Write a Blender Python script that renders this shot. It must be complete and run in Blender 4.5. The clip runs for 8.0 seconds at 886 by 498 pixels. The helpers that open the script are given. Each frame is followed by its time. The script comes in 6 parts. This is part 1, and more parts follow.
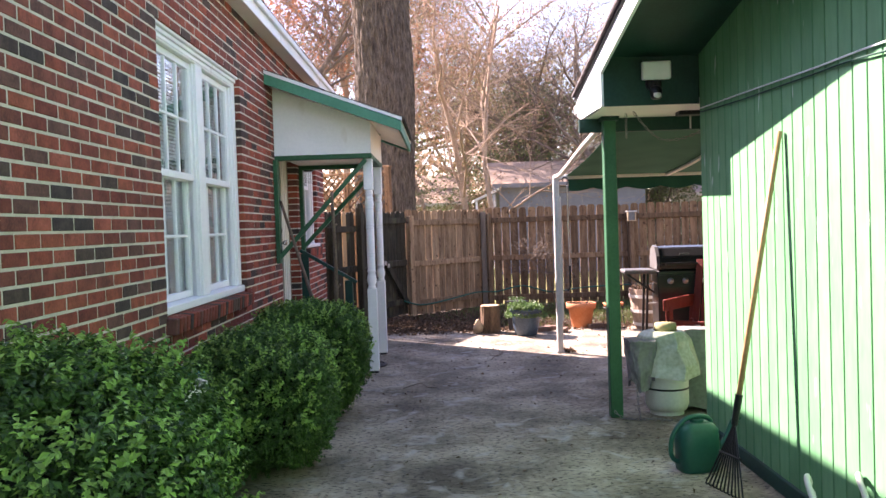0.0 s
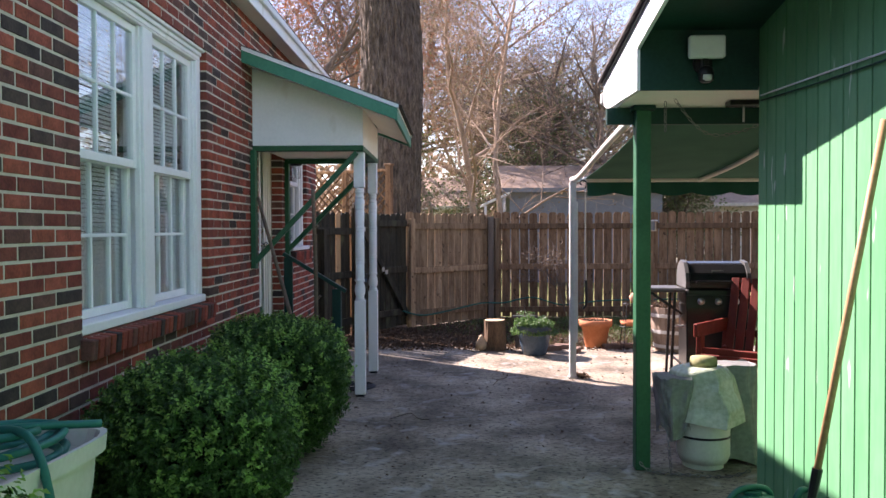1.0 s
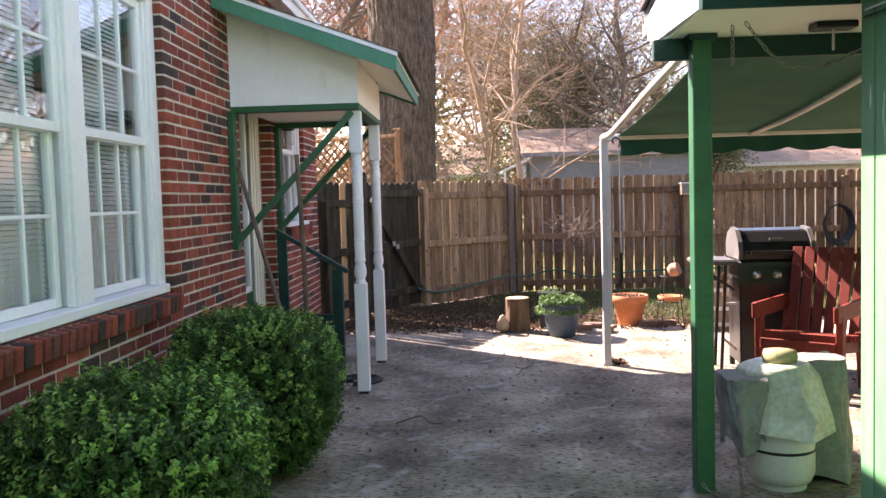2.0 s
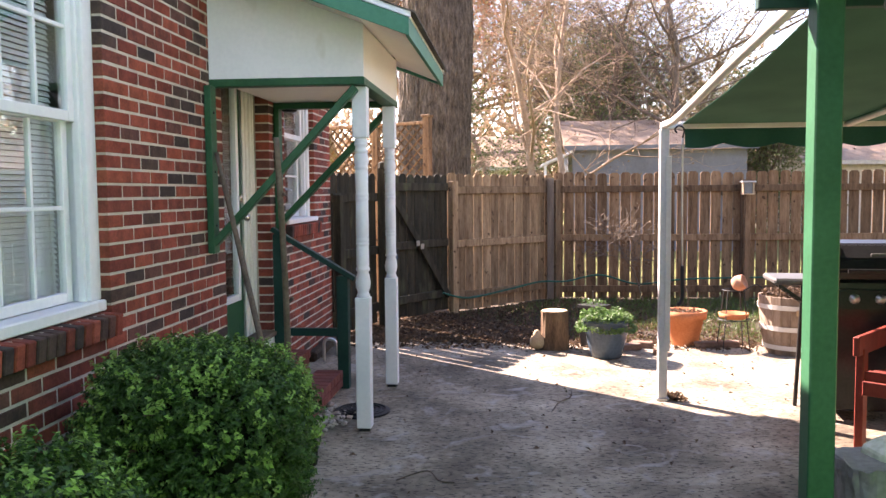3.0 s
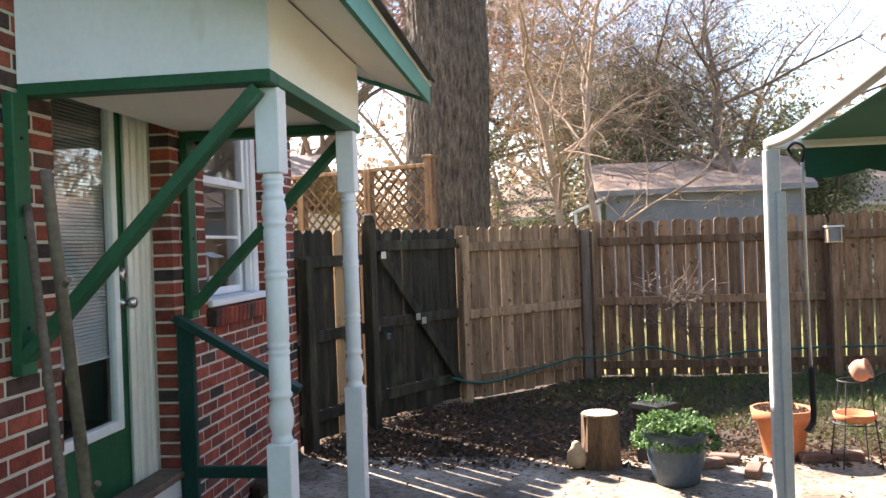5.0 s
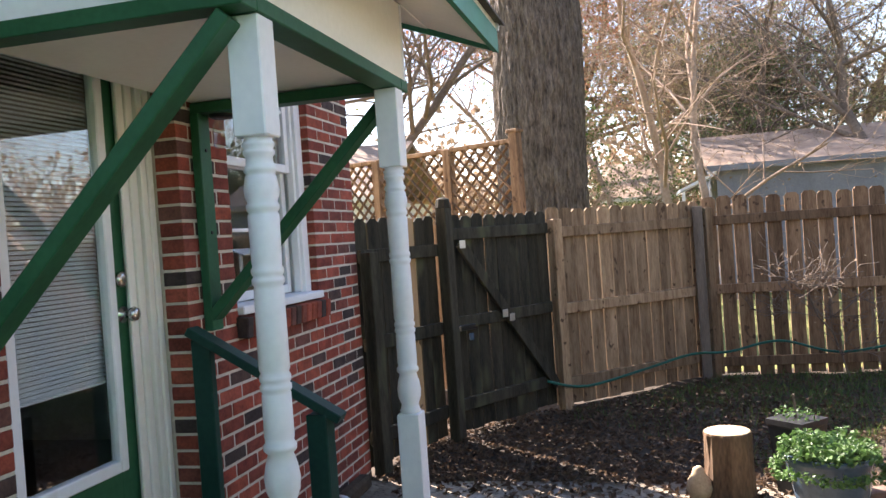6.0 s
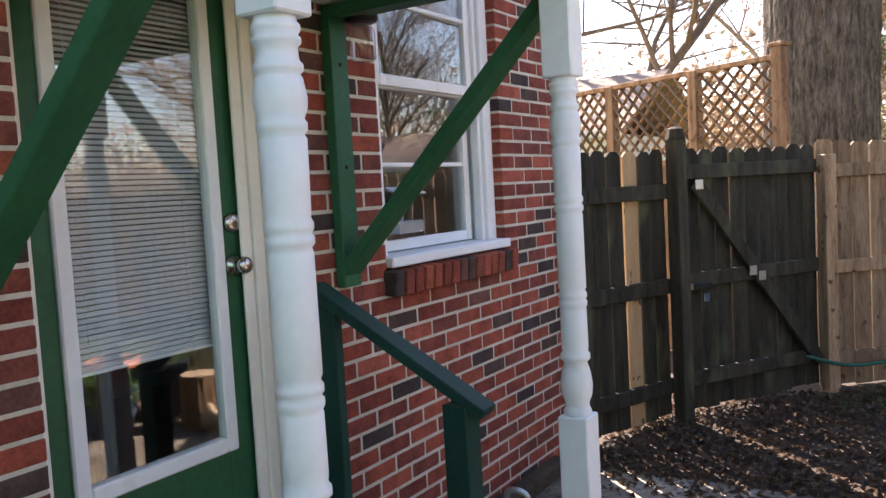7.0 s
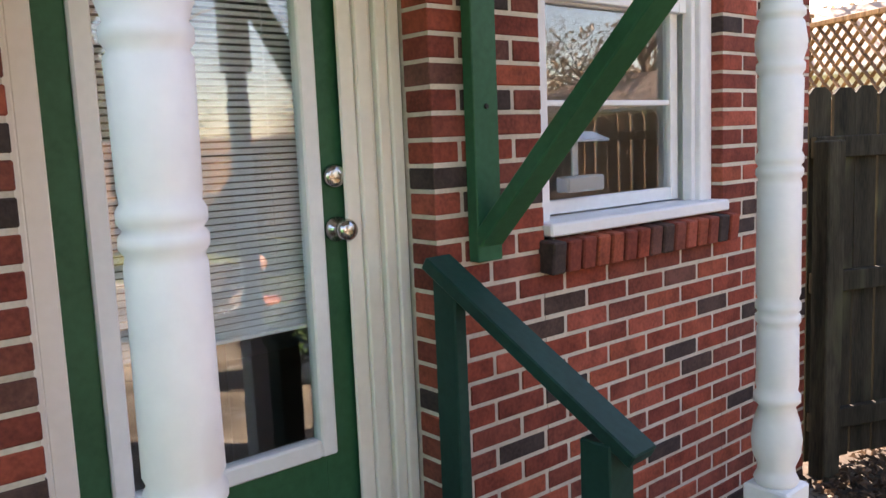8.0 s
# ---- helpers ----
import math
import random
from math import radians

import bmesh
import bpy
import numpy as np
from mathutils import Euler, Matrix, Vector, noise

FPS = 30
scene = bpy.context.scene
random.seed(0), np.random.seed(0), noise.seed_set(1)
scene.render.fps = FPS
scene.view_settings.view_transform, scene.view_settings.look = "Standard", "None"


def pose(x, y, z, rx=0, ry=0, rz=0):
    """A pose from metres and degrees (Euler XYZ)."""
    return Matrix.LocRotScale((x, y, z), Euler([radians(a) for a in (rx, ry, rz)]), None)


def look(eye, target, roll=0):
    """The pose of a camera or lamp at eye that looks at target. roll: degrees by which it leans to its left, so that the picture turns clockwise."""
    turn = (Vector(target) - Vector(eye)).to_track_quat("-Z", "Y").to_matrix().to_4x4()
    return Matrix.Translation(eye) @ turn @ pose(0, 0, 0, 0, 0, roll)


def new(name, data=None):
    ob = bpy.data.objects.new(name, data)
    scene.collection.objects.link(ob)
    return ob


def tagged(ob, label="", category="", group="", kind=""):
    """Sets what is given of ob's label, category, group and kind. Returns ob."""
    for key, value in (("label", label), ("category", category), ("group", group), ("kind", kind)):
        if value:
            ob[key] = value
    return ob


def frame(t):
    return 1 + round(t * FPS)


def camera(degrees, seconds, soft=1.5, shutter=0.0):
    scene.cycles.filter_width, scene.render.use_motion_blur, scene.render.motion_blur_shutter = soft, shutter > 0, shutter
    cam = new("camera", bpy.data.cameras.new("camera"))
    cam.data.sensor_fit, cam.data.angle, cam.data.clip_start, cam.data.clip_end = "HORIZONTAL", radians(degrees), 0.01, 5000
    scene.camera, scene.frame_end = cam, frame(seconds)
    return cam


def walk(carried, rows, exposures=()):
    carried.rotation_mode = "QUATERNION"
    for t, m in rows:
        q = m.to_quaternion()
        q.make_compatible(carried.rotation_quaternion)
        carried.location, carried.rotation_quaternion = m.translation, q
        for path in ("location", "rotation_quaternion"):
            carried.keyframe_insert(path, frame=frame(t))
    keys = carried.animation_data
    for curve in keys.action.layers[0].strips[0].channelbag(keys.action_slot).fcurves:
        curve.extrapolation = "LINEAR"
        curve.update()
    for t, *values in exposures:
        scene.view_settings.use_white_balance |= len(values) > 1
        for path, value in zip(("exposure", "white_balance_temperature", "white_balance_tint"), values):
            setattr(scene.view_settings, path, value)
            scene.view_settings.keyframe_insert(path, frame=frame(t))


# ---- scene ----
cam = camera(56.5, 8.0)
PATH = [
    (0, (-0.152, 0.398, 1.424), (-0.154, 2.397, 1.368), -1.9),
    (0.5, (-0.145, 0.875, 1.44), (-0.082, 2.874, 1.427), -0.9),
    (1, (-0.068, 1.417, 1.437), (-0.092, 3.416, 1.39), -0.2),
    (1.2, (-0.063, 1.628, 1.438), (-0.108, 3.626, 1.361), -0.7),
    (2.3, (-0.005, 2.735, 1.441), (-0.082, 4.73, 1.319), -1.7),
    (2.5, (-0.008, 2.979, 1.459), (-0.096, 4.973, 1.342), -1.4),
    (3, (0.051, 3.543, 1.469), (-0.12, 5.531, 1.331), -0.5),
    (3.5, (0.071, 4.075, 1.478), (-0.151, 6.057, 1.331), -0.4),
    (4, (0.139, 4.623, 1.475), (-0.08, 6.608, 1.364), -0.4),
    (4.2, (0.124, 4.831, 1.497), (-0.075, 6.82, 1.418), -0.9),
    (5.3, (0.088, 5.921, 1.525), (-0.185, 7.902, 1.52), -2.9),
    (5.5, (0.087, 6.11, 1.507), (-0.223, 8.086, 1.498), -3.3),
    (6, (0.086, 6.564, 1.511), (-0.399, 8.504, 1.483), -4.0),
    (6.5, (0.122, 7.039, 1.515), (-0.664, 8.876, 1.425), -4.0),
    (7, (0.08, 7.484, 1.502), (-0.984, 9.172, 1.36), -3.2),
    (7.5, (0.028, 7.886, 1.506), (-1.344, 9.323, 1.279), -2.5),
    (8, (-0.106, 8.214, 1.514), (-1.623, 9.491, 1.254), -2.4),
]
EXPOSURE = [(0.0, 2.7, 6800, 39), (0.5, 2.18, 6400, 32), (1.0, 2.08, 6400, 32), (1.5, 2.35, 6650, 33), (2.5, 2.83, 7150, 34), (3.5, 2.87, 7000, 30), (5.5, 2.5, 6550, 21), (7.0, 2.65, 6700, 26), (7.5, 2.76, 7100, 26), (8.0, 2.95, 7250, 27)]
walk(cam, [(t, look(eye, target, roll)) for t, eye, target, roll in PATH], EXPOSURE)

# ---- light ----
SUN = Vector((1.0, -0.86, -0.97)).normalized()
world = bpy.data.worlds.new("sky")
scene.world = world
world.use_nodes = True
wn = world.node_tree
sky = wn.nodes.new("ShaderNodeTexSky")
sky.sky_type = "NISHITA"
sky.sun_disc = False
sky.sun_elevation = math.asin(-SUN.z)
sky.sun_rotation = math.atan2(-SUN.x, -SUN.y)
sky.air_density, sky.dust_density = 1.1, 0.35
wn.links.new(sky.outputs[0], wn.nodes["Background"].inputs[0])
wn.nodes["Background"].inputs[1].default_value = 0.08
sun = new("sun", bpy.data.lights.new("sun", "SUN"))
sun.data.energy, sun.data.angle, sun.data.color = 5.0, radians(0.5), (1.0, 0.93, 0.82)
sun.matrix_world = look((0, 0, 30), Vector((0, 0, 30)) + SUN)


# ---- materials ----
def material(name, a, b=None, rough=0.7, scale=6.0, fine=60.0, bump=0.25, metal=0.0, vary=0.0, stretch=(1, 1, 1), coarse=None, spec=0.25, island=False, dist=0.01):
    """Two colours mixed by a large and a fine noise, relief from the fine one, and a change of value from piece to piece."""
    m = bpy.data.materials.new(name)
    m.use_nodes = True
    n, l = m.node_tree.nodes, m.node_tree.links
    p = n["Principled BSDF"]
    p.inputs["Roughness"].default_value, p.inputs["Metallic"].default_value = rough, metal
    p.inputs["Specular IOR Level"].default_value = spec
    tc, mp = n.new("ShaderNodeTexCoord"), n.new("ShaderNodeMapping")
    mp.inputs["Scale"].default_value = stretch
    l.new(tc.outputs["Object"], mp.inputs["Vector"])
    src = n.new("ShaderNodeNewGeometry").outputs["Random Per Island"] if island else n.new("ShaderNodeObjectInfo").outputs["Random"]
    if vary:
        off = n.new("ShaderNodeVectorMath"); off.operation = "ADD"
        sc = n.new("ShaderNodeMath"); sc.operation = "MULTIPLY"; sc.inputs[1].default_value = 37.0
        l.new(src, sc.inputs[0]); l.new(mp.outputs[0], off.inputs[0]); l.new(sc.outputs[0], off.inputs[1])
        vec = off.outputs[0]
    else:
        vec = mp.outputs[0]
    n1, n2 = n.new("ShaderNodeTexNoise"), n.new("ShaderNodeTexNoise")
    n1.inputs["Scale"].default_value, n1.inputs["Detail"].default_value = scale, 5
    n2.inputs["Scale"].default_value, n2.inputs["Detail"].default_value = fine, 4
    l.new(vec, n1.inputs["Vector"]); l.new(vec, n2.inputs["Vector"])
    add = n.new("ShaderNodeMix"); add.data_type = "FLOAT"; add.inputs[0].default_value = 0.4
    l.new(n1.outputs[0], add.inputs[2]); l.new(n2.outputs[0], add.inputs[3])
    ramp = n.new("ShaderNodeValToRGB")
    ramp.color_ramp.elements[0].position, ramp.color_ramp.elements[1].position = 0.36, 0.64
    ramp.color_ramp.elements[0].color = (*a, 1)
    ramp.color_ramp.elements[1].color = (*(b or [min(1, c * 1.3) for c in a]), 1)
    l.new(add.outputs[0], ramp.inputs[0])
    col = ramp.outputs[0]
    if vary:
        hsv = n.new("ShaderNodeHueSaturation")
        mr = n.new("ShaderNodeMapRange"); mr.inputs[3].default_value, mr.inputs[4].default_value = 1 - vary, 1 + vary
        l.new(src, mr.inputs[0]); l.new(mr.outputs[0], hsv.inputs["Value"]); l.new(col, hsv.inputs["Color"])
        col = hsv.outputs[0]
    l.new(col, p.inputs["Base Color"])
    if bump:
        bp = n.new("ShaderNodeBump"); bp.inputs["Strength"].default_value, bp.inputs["Distance"].default_value = bump, dist
        l.new(add.outputs[0], bp.inputs["Height"]); l.new(bp.outputs[0], p.inputs["Normal"])
    return m


def brick_material(name, island):
    m = material(name, (0.08, 0.08, 0.08), (0.85, 0.82, 0.80), 0.85, 11, 85, 0.85, vary=0.01, island=island, dist=0.004, spec=0.25)
    n, l = m.node_tree.nodes, m.node_tree.links
    p = n["Principled BSDF"]
    src = n.new("ShaderNodeNewGeometry").outputs["Random Per Island"] if island else n.new("ShaderNodeObjectInfo").outputs["Random"]
    r = n.new("ShaderNodeValToRGB")
    r.color_ramp.interpolation = "CONSTANT"
    tones = [(0, (0.272, 0.061, 0.037)), (0.16, (0.199, 0.047, 0.032)), (0.32, (0.321, 0.079, 0.045)), (0.46, (0.227, 0.059, 0.040)), (0.56, (0.199, 0.058, 0.041)),
             (0.68, (0.344, 0.086, 0.055)), (0.76, (0.083, 0.051, 0.042)), (0.86, (0.144, 0.061, 0.048)), (0.93, (0.058, 0.041, 0.037))]
    r.color_ramp.elements[0].color = (*tones[0][1], 1)
    r.color_ramp.elements[1].position, r.color_ramp.elements[1].color = tones[1][0], (*tones[1][1], 1)
    for at, c in tones[2:]:
        e = r.color_ramp.elements.new(at); e.color = (*c, 1)
    l.new(src, r.inputs[0])
    mx = n.new("ShaderNodeMix"); mx.data_type = "RGBA"; mx.blend_type = "MULTIPLY"; mx.inputs[0].default_value = 0.9
    old = p.inputs["Base Color"].links[0].from_socket
    g = n.new("ShaderNodeMix"); g.data_type = "RGBA"; g.blend_type = "ADD"; g.inputs[0].default_value = 1.0
    l.new(old, g.inputs[6]); g.inputs[7].default_value = (0.45, 0.45, 0.45, 1)
    l.new(r.outputs[0], mx.inputs[6]); l.new(g.outputs[2], mx.inputs[7])
    l.new(mx.outputs[2], p.inputs["Base Color"])
    return m


def glass_material(name, tint=(0.96, 0.98, 0.98), haze=0.0):
    m = bpy.data.materials.new(name)
    m.use_nodes = True
    n, l = m.node_tree.nodes, m.node_tree.links
    out = n["Material Output"]
    tr, gl, mix, fr = n.new("ShaderNodeBsdfTransparent"), n.new("ShaderNodeBsdfGlossy"), n.new("ShaderNodeMixShader"), n.new("ShaderNodeMath")
    lw, pw = n.new("ShaderNodeLayerWeight"), n.new("ShaderNodeMath")
    lw.inputs["Blend"].default_value = 0.5
    pw.operation, fr.operation = "POWER", "MULTIPLY_ADD"
    pw.inputs[1].default_value, fr.inputs[1].default_value, fr.inputs[2].default_value = 3.0, 0.8, 0.10
    l.new(lw.outputs["Facing"], pw.inputs[0]); l.new(pw.outputs[0], fr.inputs[0])
    tr.inputs[0].default_value = (*tint, 1)
    gl.inputs["Roughness"].default_value = 0.01
    l.new(fr.outputs[0], mix.inputs[0]); l.new(tr.outputs[0], mix.inputs[1]); l.new(gl.outputs[0], mix.inputs[2])
    l.new(mix.outputs[0], out.inputs[0])
    if haze:
        df, mh = n.new("ShaderNodeBsdfDiffuse"), n.new("ShaderNodeMixShader")
        df.inputs[0].default_value = (0.8, 0.83, 0.85, 1)
        mh.inputs[0].default_value = haze
        l.new(mix.outputs[0], mh.inputs[1]); l.new(df.outputs[0], mh.inputs[2]); l.new(mh.outputs[0], out.inputs[0])
    return m


def concrete_material():
    m = material("stained_concrete", (0.20, 0.168, 0.128), (0.45, 0.395, 0.315), 0.9, 1.1, 18, 0.5, spec=0.25, dist=0.006)
    n, l = m.node_tree.nodes, m.node_tree.links
    p = n["Principled BSDF"]
    tc = n.new("ShaderNodeTexCoord")
    v = n.new("ShaderNodeTexNoise"); v.inputs["Scale"].default_value, v.inputs["Detail"].default_value = 36, 4
    mp = n.new("ShaderNodeMapping"); mp.inputs["Scale"].default_value = (0.75, 1.5, 1)
    l.new(tc.outputs["Object"], mp.inputs[0]); l.new(mp.outputs[0], v.inputs["Vector"])
    cr = n.new("ShaderNodeValToRGB")
    cr.color_ramp.elements[0].position, cr.color_ramp.elements[1].position = 0.56, 0.61
    cr.color_ramp.elements[0].color, cr.color_ramp.elements[1].color = (0, 0, 0, 1), (0.9, 0.9, 0.9, 1)
    l.new(v.outputs[0], cr.inputs[0])
    mx = n.new("ShaderNodeMix"); mx.data_type = "RGBA"
    old = p.inputs["Base Color"].links[0].from_socket
    l.new(cr.outputs[0], mx.inputs[0]); l.new(old, mx.inputs[6]); mx.inputs[7].default_value = (0.07, 0.06, 0.05, 1)
    b = n.new("ShaderNodeTexNoise"); b.inputs["Scale"].default_value, b.inputs["Detail"].default_value = 1.7, 6
    l.new(tc.outputs["Object"], b.inputs["Vector"])
    cb = n.new("ShaderNodeValToRGB")
    cb.color_ramp.elements[0].position, cb.color_ramp.elements[1].position = 0.35, 0.68
    cb.color_ramp.elements[0].color, cb.color_ramp.elements[1].color = (0.42, 0.39, 0.35, 1), (1.22, 1.17, 1.08, 1)
    l.new(b.outputs[0], cb.inputs[0])
    m2 = n.new("ShaderNodeMix"); m2.data_type = "RGBA"; m2.blend_type = "MULTIPLY"; m2.inputs[0].default_value = 1
    l.new(mx.outputs[2], m2.inputs[6]); l.new(cb.outputs[0], m2.inputs[7])
    sc = n.new("ShaderNodeTexNoise"); sc.inputs["Scale"].default_value, sc.inputs["Detail"].default_value, sc.inputs["Distortion"].default_value = 4.5, 8, 1.2
    l.new(tc.outputs["Object"], sc.inputs["Vector"])
    cs = n.new("ShaderNodeValToRGB")
    cs.color_ramp.elements[0].position, cs.color_ramp.elements[1].position = 0.56, 0.72
    cs.color_ramp.elements[0].color, cs.color_ramp.elements[1].color = (0, 0, 0, 1), (0.6, 0.6, 0.6, 1)
    l.new(sc.outputs[0], cs.inputs[0])
    m3 = n.new("ShaderNodeMix"); m3.data_type = "RGBA"
    l.new(cs.outputs[0], m3.inputs[0]); l.new(m2.outputs[2], m3.inputs[6]); m3.inputs[7].default_value = (0.46, 0.43, 0.39, 1)
    l.new(m3.outputs[2], p.inputs["Base Color"])
    return m


BRICK, BRICK_JOINED = brick_material("brick_single", False), brick_material("brick_joined", True)
MORTAR = material("mortar", (0.46, 0.40, 0.32), (0.63, 0.56, 0.465), 0.95, 8, 80, 0.5, dist=0.004)
CONCRETE = concrete_material()
SOIL = material("leafy_soil", (0.032, 0.024, 0.016), (0.078, 0.056, 0.036), 0.95, 3, 30, 0.8, dist=0.03)
FIELD = material("lawn_soil", (0.10, 0.125, 0.03), (0.23, 0.225, 0.065), 0.95, 0.6, 12, 0.8, dist=0.03)
WHITE = material("white_paint", (0.74, 0.755, 0.76), (0.82, 0.83, 0.83), 0.5, 3, 40, 0.08)
# cream trim paint, yellowed a little for warm bounce on the canopy front
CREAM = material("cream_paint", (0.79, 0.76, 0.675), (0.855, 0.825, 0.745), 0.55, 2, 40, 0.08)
GREEN = material("green_paint", (0.016, 0.085, 0.038), (0.026, 0.12, 0.058), 0.45, 4, 50, 0.12)
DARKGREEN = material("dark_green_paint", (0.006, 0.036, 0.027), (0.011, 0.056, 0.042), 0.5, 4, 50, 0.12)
TRIM_GREEN = material("sea_green_paint", (0.04, 0.19, 0.115), (0.06, 0.24, 0.15), 0.45, 4, 50, 0.12)
SIDING = material("green_siding_paint", (0.08, 0.255, 0.115), (0.125, 0.32, 0.16), 0.55, 2.5, 30, 0.25, vary=0.04, stretch=(1, 1, 0.25), dist=0.004)
FENCE = material("brown_fence_pine", (0.105, 0.056, 0.027), (0.275, 0.168, 0.092), 0.85, 6, 40, 0.5, vary=0.36, stretch=(3, 3, 0.35), dist=0.004)
# lighter copy of the fence pine, with backlight and bounce put into its colour
FENCE_LIT = material("lit_fence_pine", (0.15, 0.088, 0.045), (0.37, 0.245, 0.14), 0.85, 6, 40, 0.5, vary=0.32, stretch=(3, 3, 0.35), dist=0.004)
OLDFENCE = material("weathered_dark_pine", (0.014, 0.0125, 0.008), (0.055, 0.047, 0.03), 0.9, 5, 50, 0.5, vary=0.25, stretch=(3, 3, 0.35), dist=0.005)
NEWPINE = material("new_pine", (0.34, 0.21, 0.10), (0.46, 0.30, 0.16), 0.8, 5, 50, 0.3, vary=0.12, stretch=(3, 3, 0.35), dist=0.003)
REDWOOD = material("red_stained_wood", (0.14, 0.022, 0.014), (0.22, 0.04, 0.025), 0.55, 5, 50, 0.3, vary=0.1, stretch=(3, 3, 1), dist=0.003)
BARREL = material("grey_oak_stave", (0.17, 0.12, 0.085), (0.32, 0.245, 0.185), 0.85, 6, 60, 0.4, vary=0.15, stretch=(3, 3, 0.4), dist=0.003)
STICK = material("bare_branch_wood", (0.095, 0.07, 0.05), (0.19, 0.145, 0.108), 0.9, 8, 60, 0.5)
HANDLE = material("varnished_ash_handle", (0.33, 0.19, 0.09), (0.46, 0.29, 0.15), 0.5, 8, 60, 0.15)
BARK = material("oak_bark", (0.05, 0.038, 0.03), (0.21, 0.165, 0.13), 0.95, 11, 38, 1.0, stretch=(1.9, 1.9, 0.42), dist=0.12)
TWIG = material("bare_twigs", (0.25, 0.17, 0.118), (0.43, 0.315, 0.23), 0.9, 1, 20, 0.2)
TWIG_DARK = material("dark_twigs", (0.10, 0.075, 0.055), (0.21, 0.16, 0.12), 0.9, 1, 20, 0.2)
CUT = material("cut_wood", (0.4, 0.28, 0.16), (0.58, 0.43, 0.27), 0.8, 12, 70, 0.3)
TERRACOTTA = material("terracotta", (0.42, 0.14, 0.055), (0.56, 0.22, 0.10), 0.8, 6, 60, 0.2)
BLUEGLAZE = material("blue_grey_glaze", (0.045, 0.07, 0.10), (0.075, 0.11, 0.15), 0.25, 5, 40, 0.08)
BLACK = material("black_enamel", (0.012, 0.012, 0.012), (0.025, 0.025, 0.026), 0.3, 5, 60, 0.08)
RUBBER = material("black_rubber", (0.015, 0.015, 0.015), (0.03, 0.03, 0.03), 0.6, 5, 60, 0.15)
STEEL = material("brushed_steel", (0.42, 0.41, 0.4), (0.58, 0.57, 0.55), 0.35, 6, 90, 0.05, metal=0.9)
NICKEL = material("satin_nickel", (0.5, 0.47, 0.43), (0.62, 0.59, 0.55), 0.22, 6, 90, 0.02, metal=1.0)
SHINGLE = material("asphalt_shingle", (0.055, 0.05, 0.048), (0.13, 0.115, 0.105), 0.95, 9, 120, 0.7, dist=0.006, vary=0.12, island=True)
FARROOF = material("brown_far_roof", (0.26, 0.185, 0.135), (0.38, 0.285, 0.215), 0.95, 1.5, 9, 0.3)
CANVAS = material("green_awning_canvas", (0.042, 0.115, 0.076), (0.06, 0.145, 0.098), 0.85, 3, 160, 0.2, dist=0.002)
ALU = material("cream_aluminium", (0.68, 0.64, 0.56), (0.76, 0.72, 0.64), 0.4, 4, 50, 0.05)
GREYPOST = material("grey_white_post", (0.50, 0.49, 0.46), (0.62, 0.61, 0.57), 0.5, 4, 50, 0.1)
TANKWHITE = material("off_white_tank", (0.55, 0.56, 0.48), (0.66, 0.67, 0.58), 0.4, 5, 50, 0.08)
TARP = material("sage_green_tarp", (0.30, 0.35, 0.25), (0.52, 0.56, 0.44), 0.25, 5, 40, 0.3)
TARPGREY = material("grey_tarp", (0.15, 0.15, 0.14), (0.24, 0.24, 0.23), 0.6, 5, 40, 0.3)
CANGREEN = material("green_plastic", (0.01, 0.085, 0.06), (0.014, 0.11, 0.075), 0.35, 5, 50, 0.05)
HOSE = material("teal_hose", (0.012, 0.14, 0.11), (0.02, 0.18, 0.14), 0.4, 5, 60, 0.1)
REELPLASTIC = material("cream_plastic", (0.60, 0.58, 0.49), (0.70, 0.68, 0.6), 0.45, 4, 50, 0.06)
SLAT = material("white_blind_slat", (0.80, 0.82, 0.83), (0.86, 0.88, 0.89), 0.5, 3, 30, 0.0)
# plaster darker than real, so the room's dimness is in its colour
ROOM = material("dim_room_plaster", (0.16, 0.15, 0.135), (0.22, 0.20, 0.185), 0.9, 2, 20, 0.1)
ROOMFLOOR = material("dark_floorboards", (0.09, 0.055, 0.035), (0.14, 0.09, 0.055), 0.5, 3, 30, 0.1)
GREYSIDING = material("grey_siding", (0.165, 0.175, 0.195), (0.225, 0.237, 0.258), 0.7, 3, 30, 0.1)
GLASS = glass_material("window_glass")
LENS = material("frosted_lamp_face", (0.68, 0.70, 0.70), (0.76, 0.78, 0.78), 0.35, 4, 40, 0.0)
STEPBRICK = material("red_painted_brick", (0.16, 0.045, 0.036), (0.25, 0.08, 0.064), 0.8, 6, 60, 0.4, vary=0.15, dist=0.004)
STONE = material("pale_stone", (0.30, 0.26, 0.21), (0.46, 0.41, 0.34), 0.85, 6, 50, 0.4, vary=0.15, island=True)


